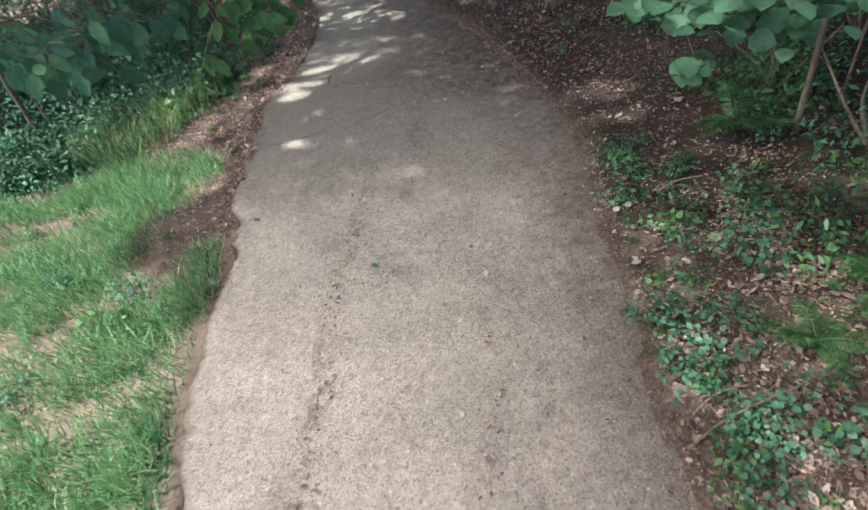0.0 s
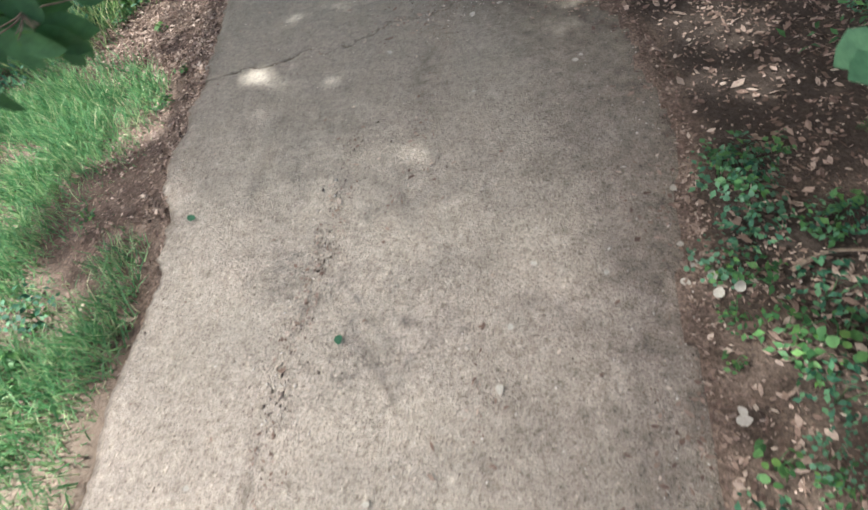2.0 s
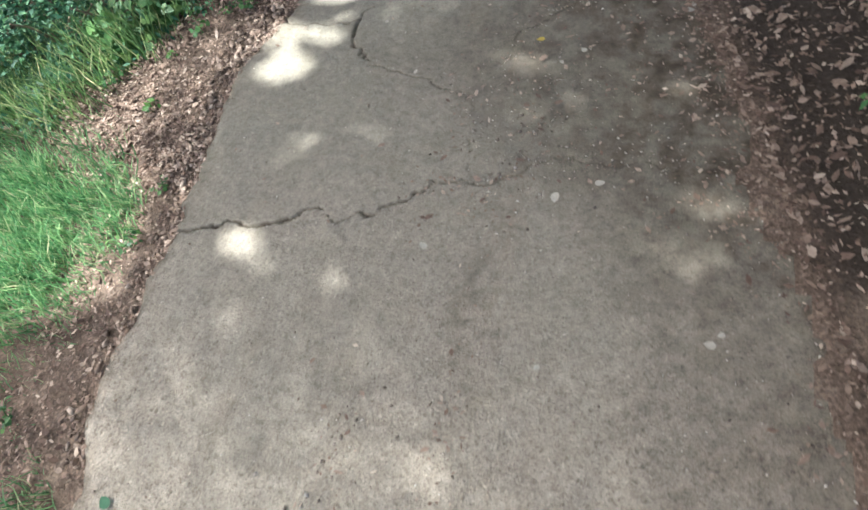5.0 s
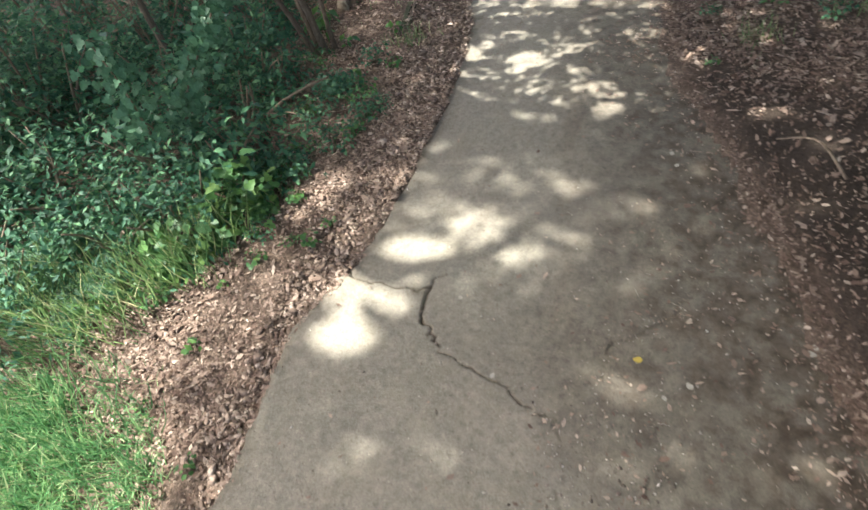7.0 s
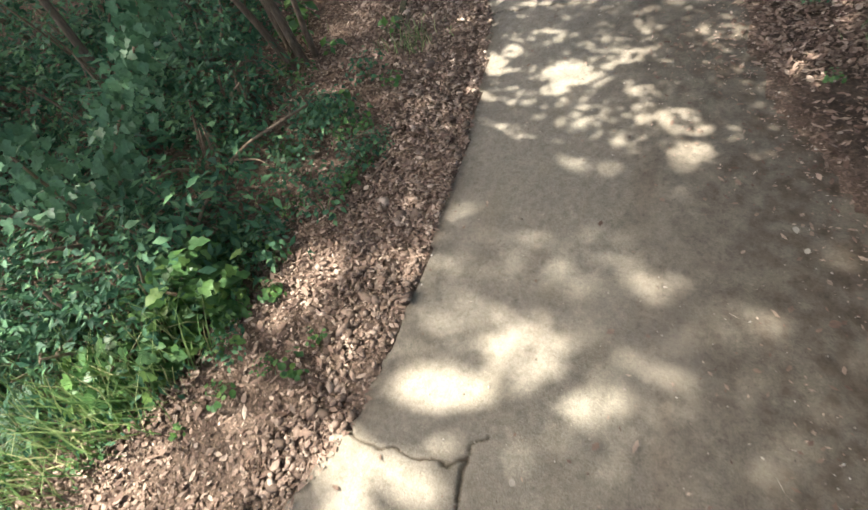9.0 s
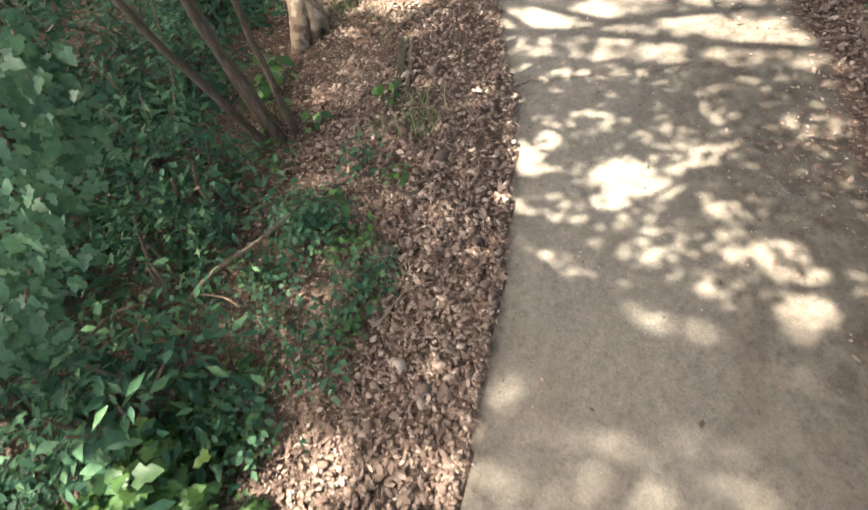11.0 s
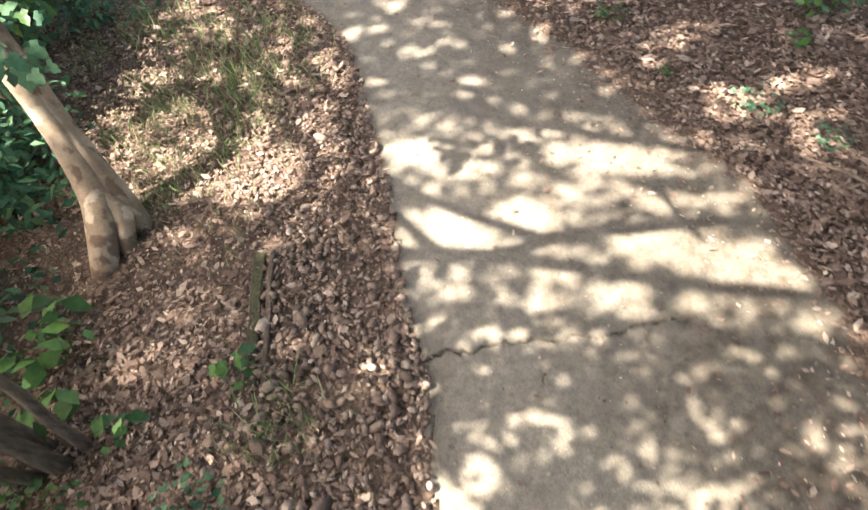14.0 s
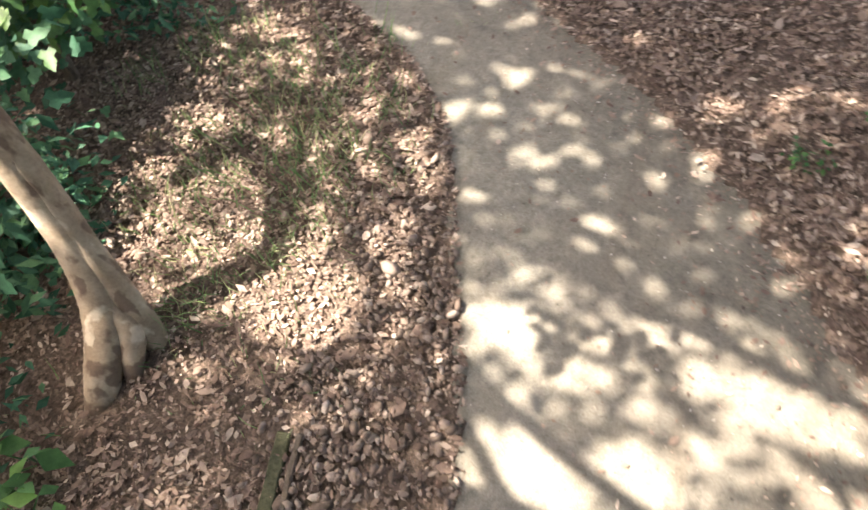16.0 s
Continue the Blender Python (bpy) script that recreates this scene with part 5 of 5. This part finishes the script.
def timber():
    ob = thing("edging_timber", "weathered mossy timber half sunk in the leaf litter", "timber", at=(-1.58, 7.7, float(rise(-1.58, 7.7)) + 0.0))
    for name, dx, wide, tall in (("board", -0.035, 0.042, 0.028), ("rail", 0.012, 0.02, 0.042)):
        bm = bmesh.new()
        bmesh.ops.create_cube(bm, size=1)
        bmesh.ops.scale(bm, vec=(wide, 0.52, tall), verts=bm.verts)
        bmesh.ops.subdivide_edges(bm, edges=[e for e in bm.edges if abs((e.verts[0].co - e.verts[1].co).y) > 0.3], cuts=12)
        bmesh.ops.bevel(bm, geom=list(bm.edges), offset=0.004, segments=1, affect="EDGES")
        for v in bm.verts:
            v.co += noise.noise_vector(v.co * 14) * 0.006
            v.co.x += dx
        me = bpy.data.meshes.new(name)
        bm.to_mesh(me)
        bm.free()
        me.materials.append(TIMBER if name == "board" else BARK)
        part(name, me, ob, "brown weathered rail" if name == "rail" else "green mossy board")
    ob.rotation_euler = (0.02, 0.05, radians(14))


timber()
log = tube(bend([(0.0, 0, 0), (0.25, 0.16, 0.05), (0.6, 0.5, 0.08)], 10), np.linspace(0.085, 0.07, 10), 12, 0.06, 3)
ob = new("fallen_log", mesh_of("fallen_log", *log, MOSSY, True))
ob.location = (0.03, 9.95, float(rise(0.03, 9.95)) + 0.06)
tagged(ob, "short mossy fallen log on leaf litter", "log")


# ---- litter, grass, stones and grit ----
def stuff(name, label, category, pieces, material):
    return tagged(new(name, mesh_of(name, *pieces, material)), label, category, kind="stuff")


def bush_edge(y):
    return np.interp(y, (3.6, 4.2, 4.5, 4.75, 5.0, 5.46, 5.9, 6.3, 6.6, 6.9, 7.2, 7.6, 8.0, 9.0, 10), (-3.6, -3.0, -2.4, -2.05, -1.8, -1.6, -1.55, -1.65, -1.8, -1.95, -2.1, -2.5, -2.7, -3.3, -4))


def litter():
    n = 980000
    x, y = rng.uniform(-3.7, 3.2, n), rng.uniform(0.6, 10.9, n)
    l, r = beside(x, y)
    left = np.clip(np.maximum((y - 3.9) / 0.9, np.where(l < 0.55, (y - 2.4) / 1.2, 0)), 0.03, 1) * np.where(x < bush_edge(y), 0.3, 1) * (l > np.where(y > 5.1, -0.035, -0.012))
    chance = np.where(l > -0.04, left, np.where(r > 0, np.where(x > 2.4, 0.5, 1.0), np.where(r > -0.6, np.exp(r / np.where(y > 4.3, 0.11, 0.05) / np.clip(1 + 0.7 * waves(x, y, 0.4, 135), 0.3, 2)) * 0.5, 0)))
    lane = debris(x, y, 0.05)
    crack = np.min([off_line(x, y, np.array(line))[0] for line in CRACKS[:5]], 0)
    lane = lane + (x > 0.1) * np.exp(-crack / 0.05) * 1.4
    chance = np.maximum(chance, ((l < 0) & (r < 0)) * (0.001 + (y > 4.3) * 0.16 * np.exp(r / 0.3) * np.clip(0.5 + waves(x, y, 0.25, 134), 0, 1.5) + 0.24 * lane * np.clip(waves(x, y, 0.35, 133) + 0.35, 0, 1)))
    chance *= np.where((l > -0.02) & (y < 4.3), 0.32, 1) * np.clip(0.75 + 0.5 * waves(x, y, 0.5, 130), 0.25, 1) * np.where((r > 0) & (y < 4.2), np.clip(0.8 + 0.6 * waves(x, y, 0.3, 131), 0.2, 1), 1) * np.where(r > 0.02, np.interp(y, (2.2, 3.2, 6.6, 8.0), (0.7, 0.2, 0.24, 0.95)), 1)
    chance *= np.where((l > 0) & (l < 0.5) & (y > 5), 0.8, 1)
    keep = rng.random(n) < chance
    x, y, l, r = x[keep], y[keep], l[keep], r[keep]
    n = len(x)
    inside = (l < 0) & (r < 0)
    z = np.where(inside, 0.008, rise(x, y) + rng.uniform(0.002, 0.02, n))
    large = rng.random(n) < np.where(l > 0.3, np.where(y > 8.0, 0.1, 0.14), 0.2)
    normals = np.array((0, 0, 1.0)) + np.where(inside, 0.12, np.where(large, 0.24, 0.34))[:, None] * rng.standard_normal((n, 3))
    sizes = np.where(large, rng.gamma(7, 0.0032, n) + 0.008, rng.gamma(3.5, 0.0034, n) + 0.005) * np.where(inside, 0.68, np.where((r > 0) & (y < 4.3), 0.85, np.where((l > 0) & (y < 4.3), 0.75, np.where(l > 0, 0.86, 0.95))))
    shape = np.stack((sizes * rng.uniform(0.9, 1.4, n), sizes * rng.uniform(0.5, 1.15, n), sizes * rng.uniform(0.2, 1.1, n)), 1)
    p, spins = np.stack((x, y, z), 1), rng.uniform(0, 6.28, n)
    small = ~large
    stuff("leaf_crumbs", "crumbled brown leaf litter over dark soil", "leaf litter", scatter(KITE, p[small], normals[small], spins[small], shape[small]), LITTER)
    stuff("leaf_litter", "dry brown fallen leaves covering the woodland floor", "leaf litter", scatter(FLAKE, p[large], normals[large], spins[large], shape[large]), LITTER)


def grass():
    n = 250000
    x, y = rng.uniform(-5.6, -0.2, n), rng.uniform(-1.6, 5.0, n)
    l, _ = beside(x, y)
    inner = np.interp(y, (0, 1.5, 2.6, 3.1, 3.3, 3.5, 3.67, 3.86, 4.24, 4.4, 5), (0.08, 0.06, 0.06, 0.12, 0.3, 0.36, 0.22, 0.18, 0.3, 0.42, 0.8))
    lush = waves(x, y, 0.55, 150, 4)
    chance = np.clip((l - inner) / 0.12, 0, 1) * np.clip(0.78 + 1.0 * lush, 0.08, 1)
    chance *= np.clip((x + 4.5 + 0.5 * lush) / 0.8 + 0.5, 0, 1) * np.clip((y + 0.7 + 0.5 * lush) / 0.8 + 0.5, 0, 1)
    chance *= 1 - 0.93 * np.exp(-(((y - 3.74 - 0.1 * (x + 2.4)) / 0.13) ** 2)) * (x < -1.75)
    chance *= np.interp(y - 0.08 * waves(x, y, 0.4, 152), (4.2, 4.45, 4.7), (1, 0.25, 0.06))
    chance *= 1 - 0.8 * np.exp(-(((x + 0.95) / 0.22) ** 2 + ((y - 2.85) / 0.10) ** 2))
    keep = rng.random(n) < chance
    x, y, lush = x[keep], y[keep], lush[keep]
    n = len(x)
    a = rng.uniform(0, 6.28, n)
    tilt = np.stack((np.cos(a), np.sin(a), np.full(n, 1.3)), 1) * (0.7, 0.7, 1) + rng.normal(0, 0.2, (n, 3))
    sizes = np.clip(0.085 + 0.09 * lush + rng.normal(0, 0.035, n), 0.03, 0.22)
    shape = np.stack((sizes ** 0.5 * 0.46, sizes, sizes), 1)
    stuff("verge_grass", "bright green uncut grass on the verge", "grass", scatter(BLADE, np.stack((x, y, rise(x, y) - 0.005), 1), tilt, rng.uniform(0, 6.28, n), shape), GRASS)
    tufts = [(-1.4, 7.38), (-1.45, 7.33), (-2.05, 8.72), (-1.85, 9.15), (-2.35, 8.95), (-2.0, 8.95), (-2.15, 8.25), (-2.3, 8.35), (-1.95, 8.6), (-2.2, 9.1), (-1.75, 8.9), (-2.5, 8.5), (-2.45, 8.8), (-2.6, 9.2), (-2.2, 8.75), (-2.3, 8.6), (-2.1, 8.85), (-2.4, 9.1), (-2.05, 9.25), (-2.55, 9.4), (-2.3, 9.3), (-1.95, 8.4), (-2.25, 8.1), (-2.75, 9.3), (-2.0, 9.5), (-1.7, 9.7), (-2.9, 9.0), (0.75, 7.4), (1.2, 7.7), (1.6, 5.9), (-1.6, 5.7), (-1.65, 5.2), (-1.8, 5.0), (0.9, 9.6)]
    x, y = np.repeat(np.array(tufts), 50, 0).T + rng.normal(0, 0.075, (2, 50 * len(tufts)))
    n = len(x)
    a = rng.uniform(0, 6.28, n)
    tilt = np.stack((np.cos(a), np.sin(a), np.full(n, 1.4)), 1) * (0.6, 0.6, 1)
    sizes = rng.uniform(0.06, 0.15, n)
    x3, y3 = rng.normal(-2.05, 0.32, 1500), rng.normal(8.75, 0.42, 1500)
    thin = (rng.random(1500) < np.clip(0.5 + 0.9 * waves(x3, y3, 0.22, 155), 0, 1)) & (beside(x3, y3)[0] > 0.3)
    x, y, sizes = np.concatenate((x, x3[thin])), np.concatenate((y, y3[thin])), np.concatenate((sizes, rng.uniform(0.04, 0.11, thin.sum())))
    n = len(x)
    tall = np.array([(-2.7, 4.62), (-2.5, 4.7), (-2.3, 4.66), (-2.1, 4.72), (-1.95, 4.85), (-1.85, 5.05), (-2.0, 5.1), (-2.2, 4.95), (-2.45, 4.9), (-1.75, 5.2), (-2.85, 4.5), (-2.6, 4.85), (-1.7, 5.35)])
    x2, y2 = np.repeat(tall, 70, 0).T + rng.normal(0, 0.09, (2, 70 * len(tall)))
    x, y, n = np.concatenate((x, x2)), np.concatenate((y, y2)), n + len(x2)
    a = rng.uniform(0, 6.28, n)
    tilt = np.stack((np.cos(a), np.sin(a), np.full(n, 1.4)), 1) * (0.6, 0.6, 1)
    sizes = np.concatenate((sizes, rng.uniform(0.2, 0.42, len(x2))))
    stuff("grass_tufts", "thin green grass tufts in the leaf litter", "grass", scatter(BLADE, np.stack((x, y, rise(x, y)), 1), tilt, rng.uniform(0, 6.28, n), np.stack((sizes ** 0.5 * 0.3, sizes, sizes), 1)), TUFT)


def stones():
    n = 62000
    x, y = rng.uniform(-2.4, -0.55, n), rng.uniform(3.2, 9.4, n)
    l, _ = beside(x, y)
    wide = np.interp(y, (3.2, 4.6, 5.6, 7.0, 8.6, 9.4), (0.12, 0.2, 0.34, 0.45, 0.5, 0.3)) * (1 + 0.35 * waves(x, y, 0.4, 160))
    chance = np.clip(1.3 - l / wide, 0, 1) ** 0.8 * (l > np.where(y > 5.1, -0.025, 0.0)) * np.clip((9.3 - y) / 0.7, 0, 1) * np.clip((y - 3.2) / 1.6, 0.15, 0.55) * np.clip(0.75 + 0.6 * waves(x, y, 0.25, 161), 0.2, 1)
    keep = rng.random(n) < chance
    x, y = x[keep], y[keep]
    n = len(x)
    sizes = rng.gamma(3.2, 0.0048, n) + 0.007
    shape = np.stack((sizes * rng.uniform(0.9, 1.4, n), sizes * rng.uniform(0.65, 1.0, n), sizes * rng.uniform(0.35, 0.65, n)), 1)
    stuff("edge_gravel", "tan rounded stones and chips along the trail's edge", "gravel", scatter(PEBBLE, np.stack((x, y, rise(x, y) + 0.008 + rng.uniform(0, 0.012, n)), 1), np.array((0, 0, 1.0)) + 0.25 * rng.standard_normal((n, 3)), rng.uniform(0, 6.28, n), shape), STONE)


def grit():
    n = 75000
    x, y = rng.uniform(-1.6, 1.6, n), rng.uniform(0.8, 9.6, n)
    l, r = beside(x, y)
    lanes = debris(x, y, 0.07)
    near_right = np.maximum(np.exp(r / 0.14), np.where(y > 4.4, 0.45 * np.exp(r / 0.4) * np.clip(0.6 + waves(x, y, 0.3, 172), 0, 1.4), 0))
    chance = np.where(y < 4.8, 0.10 + 0.9 * lanes * np.clip(waves(x, y, 0.4, 170) + 0.4, 0, 1), 0.05) + 0.6 * near_right
    for line in CRACKS[:5]:
        gap, _ = off_line(x, y, np.array(line))
        chance += (0.9 * np.exp(-gap / 0.02) + (x > 0.05) * 0.9 * np.exp(-gap / 0.07)) * (x > -0.3)
    keep = (rng.random(n) < chance * 0.75) & (l < -0.02) & (r < -0.02)
    x, y = x[keep], y[keep]
    n = len(x)
    sizes = (rng.gamma(2.0, 0.0017, n) + 0.0025) * (1 + 0.8 * debris(x, y, 0.06))
    straw = rng.random(n) < 0.02
    shape = np.stack((np.where(straw, rng.uniform(0.018, 0.045, n), sizes * rng.uniform(0.8, 1.6, n)), np.where(straw, 0.003, sizes), np.where(straw, 0.003, sizes * 0.7)), 1)
    stuff("trail_grit", "small grit and leaf crumbs scattered on the paving", "grit", scatter(CHIP, np.stack((x, y, 0.003 + 0 * x), 1), np.array((0, 0, 1.0)) + 0.2 * rng.standard_normal((n, 3)), rng.uniform(0, 6.28, n), shape), GRIT)


litter()
grass()
stones()
grit()


def fallen_leaf(x, y, size, turn, material, label):
    v, f = ROUND
    bent = v.copy()
    bent[:, 2] = 0.22 * bent[:, 0] ** 2 + 0.08 * (bent[:, 1] - 0.4) ** 2
    ob = new("fallen_leaf", mesh_of("fallen_leaf", bent * size * (0.8, 1, 1), f, material))
    l, r = beside(np.array([x]), np.array([y]))
    ground = 0.008 if max(l[0], r[0]) < 0 else float(rise(x, y)) + 0.03
    ob.matrix_world = pose(x, y, ground, spot.uniform(-8, 8), spot.uniform(-8, 8), turn)
    return tagged(ob, label, "leaf", "single fallen leaves")


for x, y, size in [(1.13, 3.98, 0.032), (1.15, 4.02, 0.022), (1.49, 2.38, 0.045), (1.52, 2.4, 0.032), (1.58, 2.10, 0.055), (0.96, 2.9, 0.03), (0.85, 2.47, 0.035), (1.5, 2.86, 0.042), (1.47, 2.92, 0.036), (1.56, 2.78, 0.045), (0.53, 5.05, 0.022), (-0.05, 4.95, 0.025),
                   (0.96, 5.34, 0.032), (0.99, 5.36, 0.025), (0.45, 6.24, 0.025), (-0.28, 5.26, 0.026), (1.19, 2.88, 0.025), (0.68, 3.83, 0.022), (0.88, 2.65, 0.028), (1.5, 2.76, 0.045), (1.43, 3.21, 0.032), (1.44, 2.98, 0.026), (1.41, 2.84, 0.036), (0.74, 4.48, 0.035), (0.62, 4.43, 0.04), (0.24, 4.15, 0.035), (0.2, 1.9, 0.03), (0.73, 1.72, 0.025), (0.05, 1.75, 0.035), (-0.1, 2.1, 0.025), (0.5, 2.1, 0.025), (0.62, 5.1, 0.03), (0.42, 6.35, 0.03)]:
    fallen_leaf(x, y, size, spot.uniform(0, 360), PALE, "pale bleached fallen leaf lying flat")
fallen_leaf(0.45, 5.17, 0.035, 100, YELLOW, "yellow fallen leaf beside a crack in the paving")
fallen_leaf(0.29, 2.62, 0.04, 200, BUSH, "dark green fallen leaf on the paving")
fallen_leaf(-0.475, 3.136, 0.045, 60, BUSH, "dark green fallen leaf on the paving")
